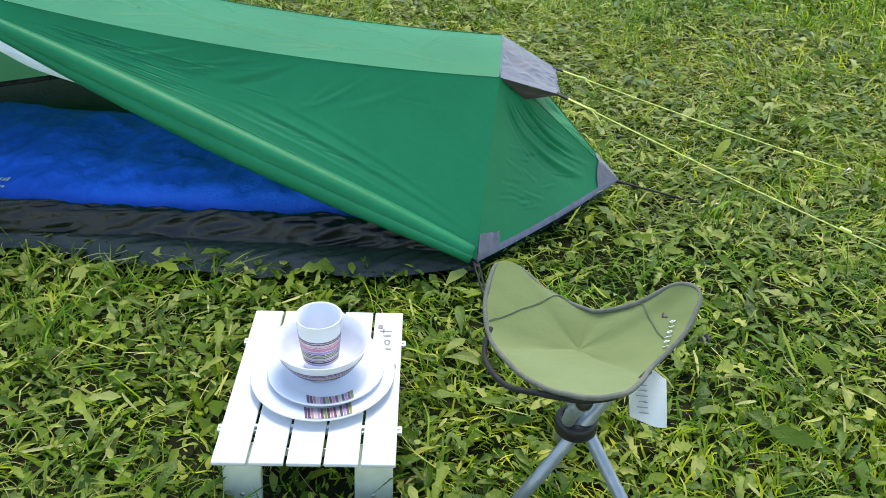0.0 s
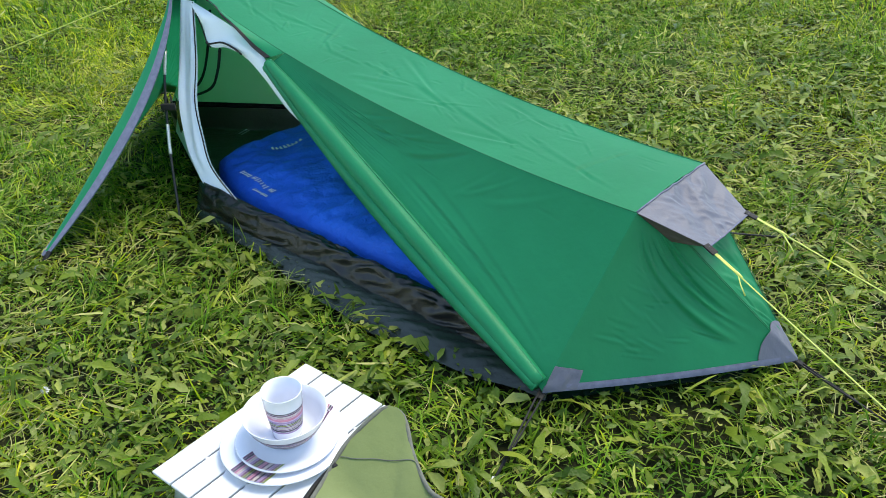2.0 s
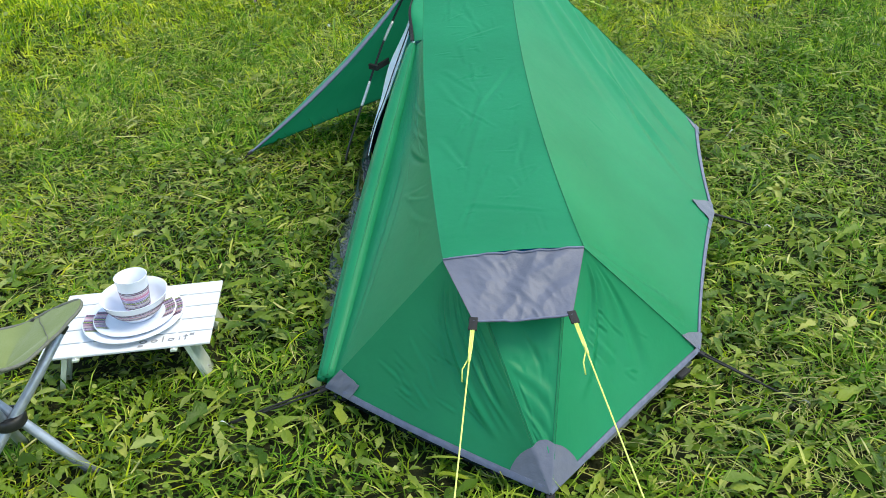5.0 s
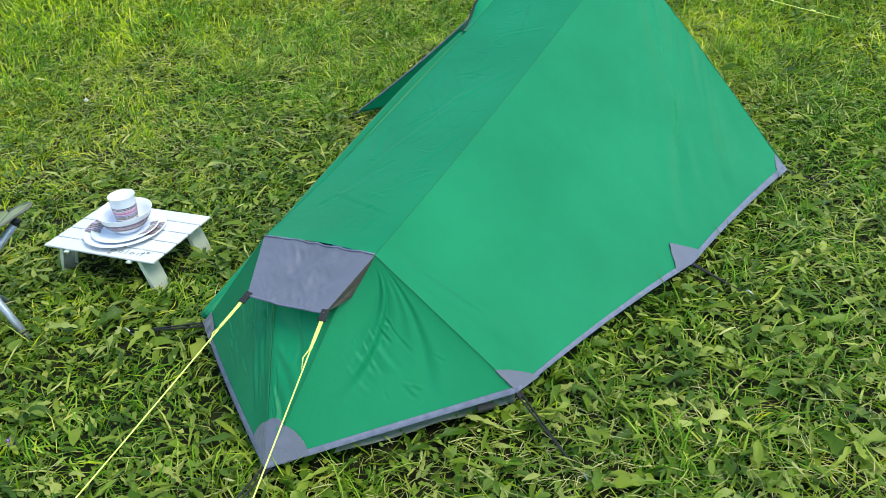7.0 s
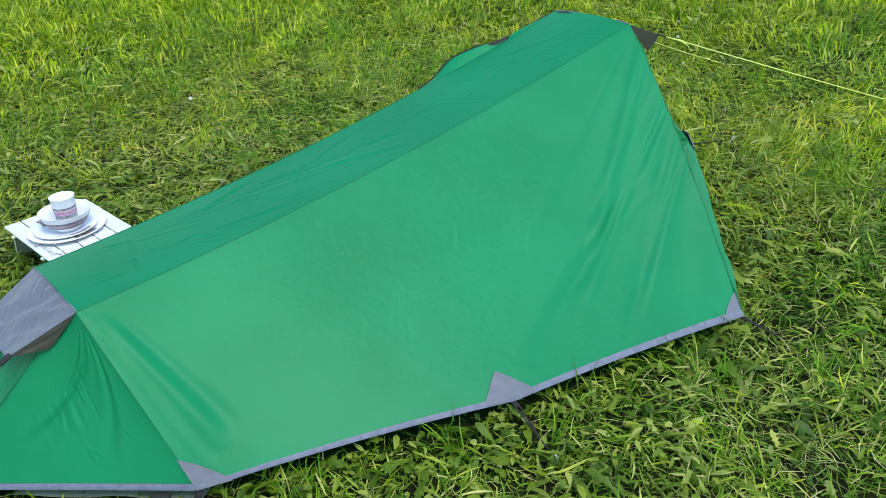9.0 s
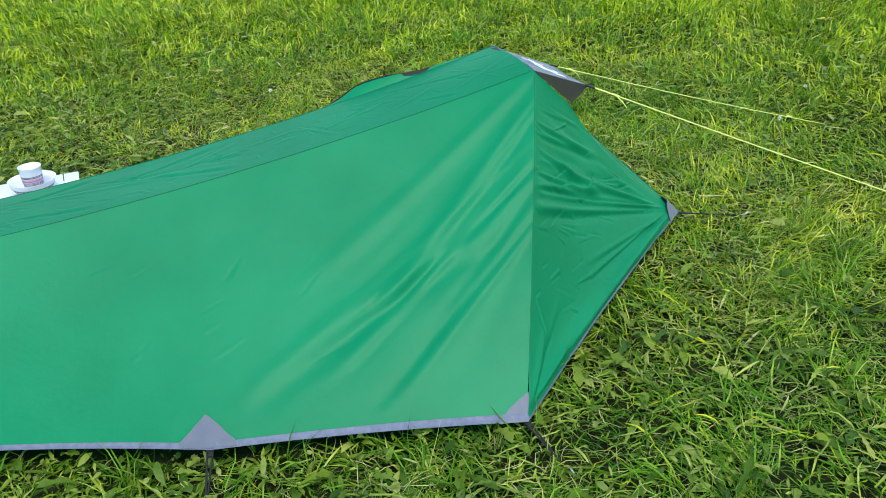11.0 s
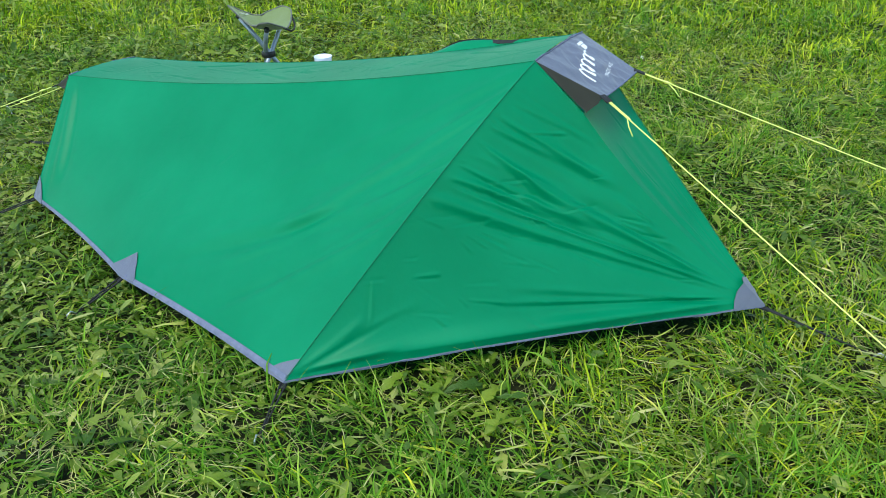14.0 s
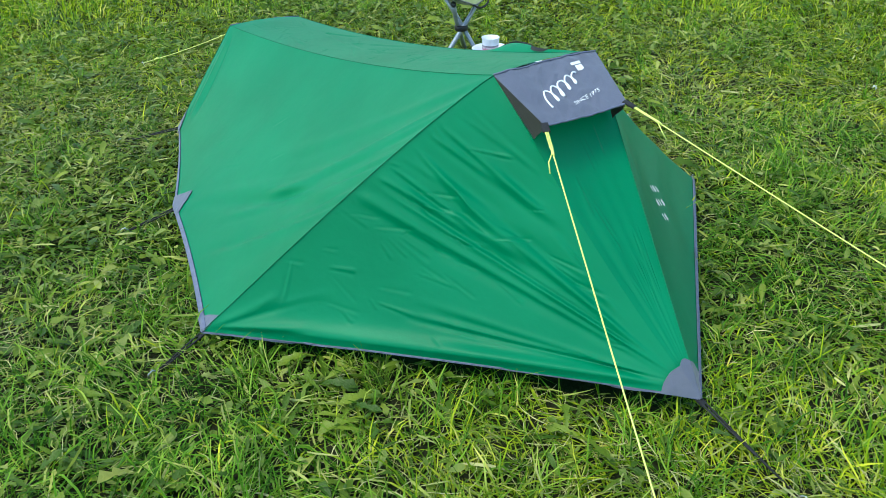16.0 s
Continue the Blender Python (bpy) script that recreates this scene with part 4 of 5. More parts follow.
def bag_top(u, v):
    x = lerp(-0.555, 0.93, u)
    y0 = bag_edge(x) + 0.09 * max(0, 1 - (x + 0.555) / 0.25) ** 1.6
    y1 = 0.175 - 0.03 * u
    y = lerp(y0, y1, v)
    e = min(u * 1.48, (1 - u) * 1.48, v * 0.53, (1 - v) * 0.53)
    puff = 0.075 * (1 - max(0, 1 - e / 0.055) ** 2.4) ** 0.5 if e < 0.055 else 0.075
    puff *= 1 - 0.25 * max(0, 1 - v * 4)
    quilt = 0.010 * abs(math.sin(math.pi * (x * 4.2 + 0.10 * math.sin(5 * y)))) ** 0.5
    wr = 0.010 * (0.5 - 2 * abs(noise.noise(V((x * 8 + 4 * y, y * 5, 2.0))))) + 0.005 * (0.5 - 2 * abs(noise.noise(V((x * 19 - 6 * y, y * 11, 5.0))))) + 0.012 * nz((x, y, 0), 5, 3) + 0.007 * nz((x, y, 0), 14, 5) + 0.004 * nz((x, y, 0), 28, 1)
    z = 0.010 + puff + (quilt + wr) * min(1, e / 0.05) + 0.02 * max(0, nz((x, y, 0), 2.2, 7))
    return V((x + 0.010 * nz((y, x, 0), 9), y + 0.006 * nz((x * 2, y, 0), 8), z))


bag = thing("sleeping_bag", "bright blue quilted sleeping bag spread on the tent floor", "sleeping bag", at=(0.2, -0.09, 0.0))
sheet("bag_shell", bag_top, 200, 80, BLUE, bag, "bright blue quilted polyester", thick=0.004)


def bag_mark(cx, cy, dx, n, w, h, gap, skip=()):
    fn = lambda u, v: bag_top(u, v) + V((0, 0, 0.003))
    for k in range(n):
        if k in skip:
            continue
        x, y = cx + dx[0] * gap * k, cy + dx[1] * gap * k
        u = (x + 0.555) / 1.485
        y0 = bag_edge(x) + 0.09 * max(0, 1 - (x + 0.555) / 0.25) ** 1.6
        v = (y - y0) / (0.175 - 0.03 * u - y0)
        c = bag_top(u, v) + V((0, 0, 0.005))
        e1 = V((dx[0], dx[1], 0)).normalized()
        e2 = V((-dx[1], dx[0], 0)).normalized()
        bm = bmesh.new()
        hh = h * (1.3 if k % 4 == 0 else 1.0)
        bm.faces.new([bm.verts.new(c + e1 * a + e2 * b) for a, b in ((-w, -hh), (w, -hh), (w, hh), (-w, hh))])
        part("print_mark", bm, PRINT, bag, "white printed mark", smooth=False)


bag_mark(-0.43, -0.115, (0.30, 0.95), 8, 0.0038, 0.0120, 0.015)
bag_mark(-0.40, -0.075, (0.30, 0.95), 8, 0.002, 0.004, 0.008)
bag_mark(-0.352, -0.295, (1, -0.02), 17, 0.0030, 0.0080, 0.0105, (5, 13))
bag_mark(-0.25, -0.325, (1, -0.02), 8, 0.003, 0.005, 0.009)


# ---------------------------------------------------------------- folding table
TC, TANG = V((0.721, -0.965, 0.0815)), math.atan2(0.0245, 0.285)
TM = Matrix.Translation(TC) @ Matrix.Rotation(TANG, 4, 'Z')
table = thing("folding_table", "low white slatted aluminium folding table on the grass", "table", at=tuple(TC))
for k in range(5):
    part("slat", box_bm((0.0535, 0.402, 0.007), TM @ Matrix.Translation(((k - 2) * 0.0578, 0, -0.0035)), 0.0022), WHITEPAINT, table)
for y in (-0.115, 0.115):
    part("crossbar", box_bm((0.30, 0.016, 0.006), TM @ Matrix.Translation((0, y, -0.0105)), 0.001), LEGALU, table)
    for s in (-1, 1):
        part("hinge_pin", tube_bm([TM @ V((s * 0.140, y, -0.008)), TM @ V((s * 0.1475, y, -0.007))], 0.0022, 8), WHITEPAINT, table, "small white hinge pin")
    for k in range(4):
        part("elastic_joint", box_bm((0.007, 0.006, 0.004), TM @ Matrix.Translation(((k - 1.5) * 0.0578, y, -0.004))), PRINT, table, smooth=False)
for sy in (-1, 1):
    for sx in (-1, 1):
        lm = TM @ Matrix.Translation((sx * 0.106, sy * 0.150, -0.012)) @ Matrix.Rotation(sy * 0.30, 4, 'X') @ Matrix.Translation((0, 0, -0.052))
        leg = part("leg", box_bm((0.060, 0.0022, 0.112), lm, 0.0008), LEGALU, table, "flat pale metal leg")
        for s in (-1, 1):
            part("leg_flange", box_bm((0.002, 0.012, 0.112), lm @ Matrix.Translation((s * 0.030, -sy * 0.006, 0)), 0.0006), LEGALU, leg)
        part("rivet", lathe_bm([(0, 0.0016), (0.003, 0.001), (0.0038, 0)], 10, at=(0, 0, 0)), STEEL, leg)
        bpy.data.objects[leg.children[-1].name].matrix_basis = lm @ Matrix.Translation((0, sy * 0.0012, -0.035)) @ Matrix.Rotation(-sy * math.pi / 2, 4, 'X')
    part("leg_brace", box_bm((0.16, 0.002, 0.016), TM @ Matrix.Translation((0, sy * 0.154, -0.022))), LEGALU, table, smooth=False)
# printed mark on the outer slat, in plain shapes
slat_fn = lambda u, v: TM @ V((lerp(0.092, 0.139, u), lerp(-0.2, 0.2, v), 0.0004))
tm_items = [("ring", .5, .60, .007, .010), ("bar", .83, .59, .004, .006), ("ring", .5, .665, .006, .0085), ("bar", .42, .715, .012, .0016), ("ring", .5, .765, .006, .0085), ("bar", .48, .815, .007, .0016), ("bar", .42, .85, .011, .0016), ("bar", .33, .85, .0016, .006), ("bar", .2, .885, .0045, .0055)]
mark(slat_fn, tm_items, DARKPRINT, table, lift=0.0006)


# ---------------------------------------------------------------- crockery
def dish(name, profile, at, label, category, seg=64):
    ob = thing(name, label, category, at=at)
    part("body", lathe_bm(profile, seg, at=at), MELAMINE, ob, "glossy white melamine")
    return ob


def ring_band(r0, z0, r1, z1, at, parent, colour):
    """A painted ring that stands a hair proud of a round wall."""
    g = 0.0004
    part("stripe", lathe_bm([(r0 + g, z0), (r1 + g, z1)], 64, at=at), STRIPES[colour], parent)


def rim_patch(parent, at, r0, z0, r1, z1, ang, count, pitch, order):
    for k in range(count):
        a0 = (k - count / 2) * pitch
        bm = bmesh.new()
        vs = []
        for x, r, z in ((a0, r0, z0), (a0 + pitch * 0.80, r0, z0), (a0 + pitch * 0.80, r1, z1), (a0, r1, z1)):
            y = math.sqrt(r * r - x * x)
            vs.append(bm.verts.new(V(at) + V((x * math.cos(ang) - y * math.sin(ang), x * math.sin(ang) + y * math.cos(ang), z + 0.0012))))
        bm.faces.new(vs)
        part("stripe", bm, STRIPES[order[k % len(order)]], parent, smooth=False)


PX, PY = 0.731, -0.960
big = dish("dinner_plate", [(0, 0.003), (0.0765, 0.003), (0.08364, 0.005), (0.1214, 0.014), (0.1239, 0.0155), (0.1224, 0.0175), (0.08568, 0.009), (0.07752, 0.0065), (0, 0.0065)], (PX, PY - 0.004, TC.z), "large white plate with striped patches on its rim", "plate")
small = dish("side_plate", [(0, 0.003), (0.06061, 0.003), (0.06897, 0.006), (0.09823, 0.014), (0.1008, 0.0155), (0.09927, 0.0175), (0.07106, 0.0095), (0.06061, 0.0065), (0, 0.0065)], (PX + 0.004, PY + 0.002, TC.z + 0.0066), "smaller white plate with striped patches on its rim", "plate")
ORD = [4, 0, 5, 2, 3, 0, 1, 2, 4, 0, 5, 3, 1, 2, 0]
for a in (math.pi + 0.27, 0.27):
    rim_patch(big, (PX, PY - 0.004, TC.z), 0.088, 0.0098, 0.1205, 0.0174, a, 15, 0.0052, ORD)
    rim_patch(small, (PX + 0.004, PY + 0.002, TC.z + 0.0066), 0.0727, 0.0100, 0.0975, 0.0174, a, 15, 0.0052, ORD)
BZ = TC.z + 0.0066 + 0.0066
bowl = dish("bowl", [(0, 0.00312), (0.0327, 0.00312), (0.03488, 0), (0.03924, 0), (0.04142, 0.00416), (0.05995, 0.0208), (0.07303, 0.0416), (0.0812, 0.0624), (0.0823, 0.06396), (0.08012, 0.06365), (0.07085, 0.04264), (0.05777, 0.02288), (0.03924, 0.0078), (0, 0.00676)], (PX - 0.003, PY + 0.008, BZ), "white bowl with a band of stripes stacked on plates", "bowl")
wall = [(0.04142, 0.00416), (0.05995, 0.0208), (0.07303, 0.0416), (0.0812, 0.0624)]


def wall_r(z, prof):
    for (r0, z0), (r1, z1) in zip(prof, prof[1:]):
        if z0 <= z <= z1:
            return lerp(r0, r1, (z - z0) / (z1 - z0))
    return prof[-1][0]


zz = 0.020
for k, h in enumerate((0.0025, 0.003, 0.0016, 0.0022, 0.0026, 0.0014, 0.003, 0.0022)):
    ring_band(wall_r(zz, wall), zz, wall_r(zz + h, wall), zz + h, (PX - 0.003, PY + 0.008, BZ), bowl, (3, 0, 2, 3, 1, 5, 2, 0)[k])
    zz += h + 0.0009
CZ = BZ + 0.0066
cup = dish("cup", [(0, 0.00212), (0.02729, 0.00212), (0.02889, 0), (0.02943, 0.00424), (0.03585, 0.06572), (0.03905, 0.1044), (0.0398, 0.106), (0.03745, 0.1055), (0.03445, 0.06572), (0.02803, 0.00636), (0, 0.0053)], (PX - 0.006, PY + 0.010, CZ), "white tumbler with rose and plum stripes standing in the bowl", "cup")
cw = [(0.02943, 0.00424), (0.03585, 0.06572), (0.03905, 0.1044)]
zz = 0.022
for k, h in enumerate((0.0035, 0.004, 0.0018, 0.003, 0.0022, 0.0028, 0.002, 0.0045, 0.007, 0.002, 0.0016, 0.003, 0.0026)):
    ring_band(wall_r(zz, cw), zz, wall_r(zz + h, cw), zz + h, (PX - 0.006, PY + 0.010, CZ), cup, (5, 2, 0, 3, 0, 4, 2, 5, 1, 1, 3, 0, 2)[k])
    zz += h + 0.0011

# ---------------------------------------------------------------- tripod stool
COL = V((1.155, -1.088, 0.135))
stool = thing("tripod_stool", "folding tripod stool with an olive canvas seat and grey tube legs", "stool", at=(COL.x, COL.y, GZ))
RIM = [(1.008, -0.965, 0.318), (1.020, -0.938, 0.326), (1.050, -0.935, 0.320), (1.105, -0.970, 0.298), (1.170, -1.000, 0.290), (1.235, -1.010, 0.318), (1.285, -1.010, 0.355),
       (1.315, -1.035, 0.358), (1.290, -1.090, 0.325), (1.240, -1.140, 0.298), (1.215, -1.190, 0.308), (1.175, -1.240, 0.326), (1.115, -1.235, 0.318), (1.062, -1.165, 0.285), (1.017, -1.080, 0.274), (1.002, -1.020, 0.295)]


def closed_curve(ctrl, n):
    c = [V(p) for p in ctrl]
    m = len(c)
    out = []
    for i in range(n):
        s = i / n * m
        k = int(s)
        t = s - k
        a, b, d, e = c[(k - 1) % m], c[k % m], c[(k + 1) % m], c[(k + 2) % m]
        out.append(0.5 * (2 * b + (d - a) * t + (2 * a - 5 * b + 4 * d - e) * t * t + (3 * b - a - 3 * d + e) * t ** 3))
    return out


rim = closed_curve(RIM, 96)
SC = V((1.147, -1.062, 0.258))


def seat_at(k, s):
    p = lerp(SC, rim[k % 96], s)
    p.z = lerp(SC.z, rim[k % 96].z, s ** 1.7)
    p.z += 0.007 * nz(p, 11, 2) * (1 - s * .3) + 0.003 * nz(p, 31, 5) * s
    a = math.atan2(p.y - SC.y, p.x - SC.x) % (2 * math.pi)
    for a0, a1 in ((1.09, 3.29), (3.29, 5.47), (5.47, 7.373)):
        for b in (a, a + 2 * math.pi):
            if a0 <= b < a1:
                p.z += 0.036 * s * (1 - s) * math.sin(math.pi * (b - a0) / (a1 - a0)) ** 0.6
    return p


bm = bmesh.new()
NS = 14
for side, dz in ((1, 0.0), (-1, -0.003)):
    rows = [[bm.verts.new(SC + V((0, 0, dz)))]] + [[bm.verts.new(seat_at(k, j / NS) + V((0, 0, dz))) for k in range(96)] for j in range(1, NS + 1)]
    for k in range(96):
        bm.faces.new((rows[0][0], rows[1][k], rows[1][(k + 1) % 96]))
        for j in range(1, NS):
            bm.faces.new((rows[j][k], rows[j + 1][k], rows[j + 1][(k + 1) % 96], rows[j][(k + 1) % 96]))
seat = part("seat", bm, OLIVE, stool, "sagging olive canvas seat")
part("seat_trim", tube_bm([p + V((0, 0, -0.001 + 0.0022 * nz(p, 38, 3))) for p in rim], 0.0038, 8, closed=True), CANVASTRIM, seat, "grey edge tape")


def seat_line(a, b, n=16):
    """A stitched line across the seat between two places on plan."""
    pts = []
    for i in range(n + 1):
        x, y = lerp(a[0], b[0], i / n), lerp(a[1], b[1], i / n)
        ang = math.atan2(y - SC.y, x - SC.x)
        k = min(range(96), key=lambda q: abs((math.atan2(rim[q].y - SC.y, rim[q].x - SC.x) - ang + math.pi) % (2 * math.pi) - math.pi))
        rr = math.hypot(rim[k].x - SC.x, rim[k].y - SC.y)
        s = min(1, math.hypot(x - SC.x, y - SC.y) / rr)
        pts.append(seat_at(k, s) + V((0, 0, 0.0015)))
    pts = [pts[0]] + [(p0 + p1 * 2 + p2) / 4 for p0, p1, p2 in zip(pts, pts[1:], pts[2:])] + [pts[-1]]
    part("stitching", tube_bm(pts, 0.0008, 5), CANVASTRIM, seat)


seat_line((1.010, -1.041), (1.130, -0.966))
seat_line((1.229, -0.985), (1.262, -1.085))
# pocket caps, legs, collar
TOPS = [V((1.034, -0.965, 0.303)), V((1.287, -1.032, 0.334)), V((1.146, -1.222, 0.302))]
for tp in TOPS:
    d = COL - tp
    off = V((-d.y, d.x, 0)).normalized() * 0.013
    foot = tp + d * ((tp.z - GZ) / (tp.z - COL.z))
    leg = part("leg", tube_bm([lerp(tp, COL, .12) + off * .3, lerp(tp, COL, .6) + off, COL + off, lerp(COL, foot, .5) + off, foot + off + V((0, 0, .004))], 0.0108, 12), TUBE, stool, "grey steel tube leg")
    part("foot_cap", tube_bm([foot + off - d * 0.0, foot + off - d.normalized() * 0.028], 0.0128, 12), RUBBER, leg, "black plastic foot")
    part("leg_cap", tube_bm([lerp(tp, COL, .16) + off * .3, lerp(tp, COL, .09) + off * .3], 0.012, 12), RUBBER, leg, "black plastic cap")
part("collar", lathe_bm([(0.018, -0.013), (0.030, -0.013), (0.033, -0.009), (0.033, 0.009), (0.030, 0.013), (0.018, 0.013), (0.018, -0.013)], 32, at=COL), RUBBER, stool, "black plastic pivot collar")
part("carry_strap", tube_bm(curve_points([(1.012, -1.05, 0.280), (1.006, -1.095, 0.258), (1.036, -1.158, 0.262), (1.082, -1.202, 0.288), (1.136, -1.238, 0.312), (1.190, -1.210, 0.304), (1.238, -1.140, 0.290)], 40), 0.0044, 8), BLACKWEB, stool, "black carry strap")


def tag_fn(u, v):
    return V((lerp(1.212, 1.262, u), -1.145 - 0.026 * v + 0.008 * math.sin(3 * v + 4 * u), lerp(0.284, 0.222, v))) + V((0.006 * v, 0.010 * math.sin(2.5 * u + 2 * v), 0.004 * math.sin(4 * u)))


lab = sheet("care_label", tag_fn, 8, 10, PAPER, stool, "white paper care label")
for k in range(6):
    bm = box_bm((0.030 - 0.006 * (k % 2), 0.0006, 0.0016), Matrix.Translation(tag_fn(.45, .35 + .09 * k) + V((0, -0.0014, 0))) @ Matrix.Rotation(0.05, 4, 'Y'))
    part("print_bar", bm, INK, lab, smooth=False)
for k in range(6):
    x, y = lerp(1.277, 1.262, k / 5), lerp(-1.065, -1.104, k / 5)
    ang = math.atan2(y - SC.y, x - SC.x)
    q = min(range(96), key=lambda q: abs((math.atan2(rim[q].y - SC.y, rim[q].x - SC.x) - ang + math.pi) % (2 * math.pi) - math.pi))
    s = math.hypot(x - SC.x, y - SC.y) / math.hypot(rim[q].x - SC.x, rim[q].y - SC.y)
    c = seat_at(q, min(s, 0.97)) + V((0, 0, 0.0024))
    e1, e2 = V((-0.30, -0.93, 0.18)), V((-0.80, 0.22, -0.52))
    if k % 2:
        bm = tube_bm([c - e2 * 0.005, c + e2 * (0.004 + 0.003 * (k == 3))], 0.0008, 5)
    else:
        bm = tube_bm([c + e1 * 0.0030 * math.cos(a) + e2 * 0.0038 * math.sin(a) for a in (j * math.pi / 6 for j in range(12))], 0.0008, 5, closed=True)
    part("print_mark", bm, PRINT, seat)

# ---------------------------------------------------------------- grass
rng = np.random.default_rng(7)
FOOT = np.array([(0.955, -0.435), (1.29, 0.0), (0.93, 0.365), (0.26, 0.60), (-0.42, 0.75), (-1.28, 0.02), (-1.05, -0.08), (-0.42, -0.385), (-0.2, -0.43), (0.25, -0.462), (0.62, -0.47), (0.95, -0.455)])


def inside(px, py, poly):
    r = np.zeros(len(px), bool)
    j = len(poly) - 1
    for i in range(len(poly)):
        (xi, yi), (xj, yj) = poly[i], poly[j]
        c = ((yi > py) != (yj > py)) & (px < (xj - xi) * (py - yi) / (yj - yi + 1e-12) + xi)
        r ^= c
        j = i
    return r


def field(x, y, s, ph):
    """Smooth uneven value in 0..1 over the plan."""
    return 0.5 + 0.25 * (np.sin(x * s + 1.7 * np.sin(y * s * 0.7 + ph)) + np.sin(y * s * 1.1 + 1.3 * np.sin(x * s * 0.8 + 2.1 * ph)))


def soil_z(x, y):
    return GZ + 0.005 * np.sin(x * 2.1 + 1) * np.cos(y * 1.7) + 0.003


def scatter(inner, outer, clump=0.0, ph=0.0, r0=2.9, r1=5.6):
    ni = int(inner * math.pi * r0 * r0)
    no = int(outer * math.pi * (r1 * r1 - r0 * r0))
    rad = np.concatenate([r0 * np.sqrt(rng.random(ni)), np.sqrt(r0 * r0 + (r1 * r1 - r0 * r0) * rng.random(no))])
    a = rng.random(len(rad)) * 2 * math.pi
    x, y = rad * np.cos(a), rad * np.sin(a)
    keep = ~inside(x, y, FOOT)
    if clump:
        keep &= rng.random(len(x)) < (1 - clump + clump * field(x, y, 3.3, ph) ** 1.5 * 1.6)
    x, y = x[keep], y[keep]
    return x, y, np.hypot(x, y)


def under(x, y):
    """Where things stand over the grass."""
    c, s = math.cos(-TANG), math.sin(-TANG)
    dx, dy = x - TC.x, y - TC.y
    return (np.abs(dx * c - dy * s) < 0.16) & (np.abs(dx * s + dy * c) < 0.22)


def mesh_of(name, co, quads, tris, material, label, category):
    me = bpy.data.meshes.new(name)
    me.vertices.add(len(co))
    me.vertices.foreach_set("co", co.astype(np.float32).ravel())
    nl = quads.size + tris.size
    me.loops.add(nl)
    me.loops.foreach_set("vertex_index", np.concatenate([quads.ravel(), tris.ravel()]).astype(np.int32))
    nq, nt_ = len(quads), len(tris)
    me.polygons.add(nq + nt_)
    me.polygons.foreach_set("loop_start", np.concatenate([np.arange(nq) * 4, nq * 4 + np.arange(nt_) * 3]).astype(np.int32))
    me.update(calc_edges=True)
    ob = link_mesh(name, me, material, smooth="lea" in name)
    tagged(ob, label, category, kind="stuff")
    return ob


def blades(name, x, y, length, width, lean, material, label, category, curl=0.6, z0=0.0, head=None, arcs=2):
    """Bent blades; with three arcs they also swing sideways."""
    n = len(x)
    yaw = rng.random(n) * 2 * math.pi if head is None else head
    p = np.stack([x, y, soil_z(x, y) + z0], 1)
    floor = p[:, 2] + 0.004
    tilt = rng.normal(0, 0.35, n)
    bend = curl * (0.4 + rng.random(n)) / (arcs - 1)
    swing = rng.normal(0, 0.38, n) if arcs > 2 else np.zeros(n)
    ang = lean.copy()
    rows = []
    for k in range(arcs + 1):
        h = np.stack([np.cos(yaw), np.sin(yaw)], 1)
        if k == arcs:
            rows.append(p)
        else:
            w = width / 2 * (0.7 if k == 0 else 1.0 if k == 1 else 0.75)
            side = np.stack([-h[:, 1], h[:, 0], tilt], 1) * w[:, None]
            rows += [p - side, p + side]
        p = p + np.stack([h[:, 0] * np.sin(ang), h[:, 1] * np.sin(ang), np.cos(ang)], 1) * (length / arcs)[:, None]
        p[:, 2] = np.maximum(p[:, 2], floor + 0.002 * k)
        ang = np.minimum(ang + bend, 1.95)
        yaw = yaw + swing
    co = np.stack(rows, 1).reshape(-1, 3)
    m = 2 * arcs + 1
    i = np.arange(n)[:, None] * m
    q = np.concatenate([i + np.array([2 * k, 2 * k + 1, 2 * k + 3, 2 * k + 2]) for k in range(arcs - 1)])
    return mesh_of(name, co, q, i + np.array([m - 3, m - 2, m - 1]), material, label, category)


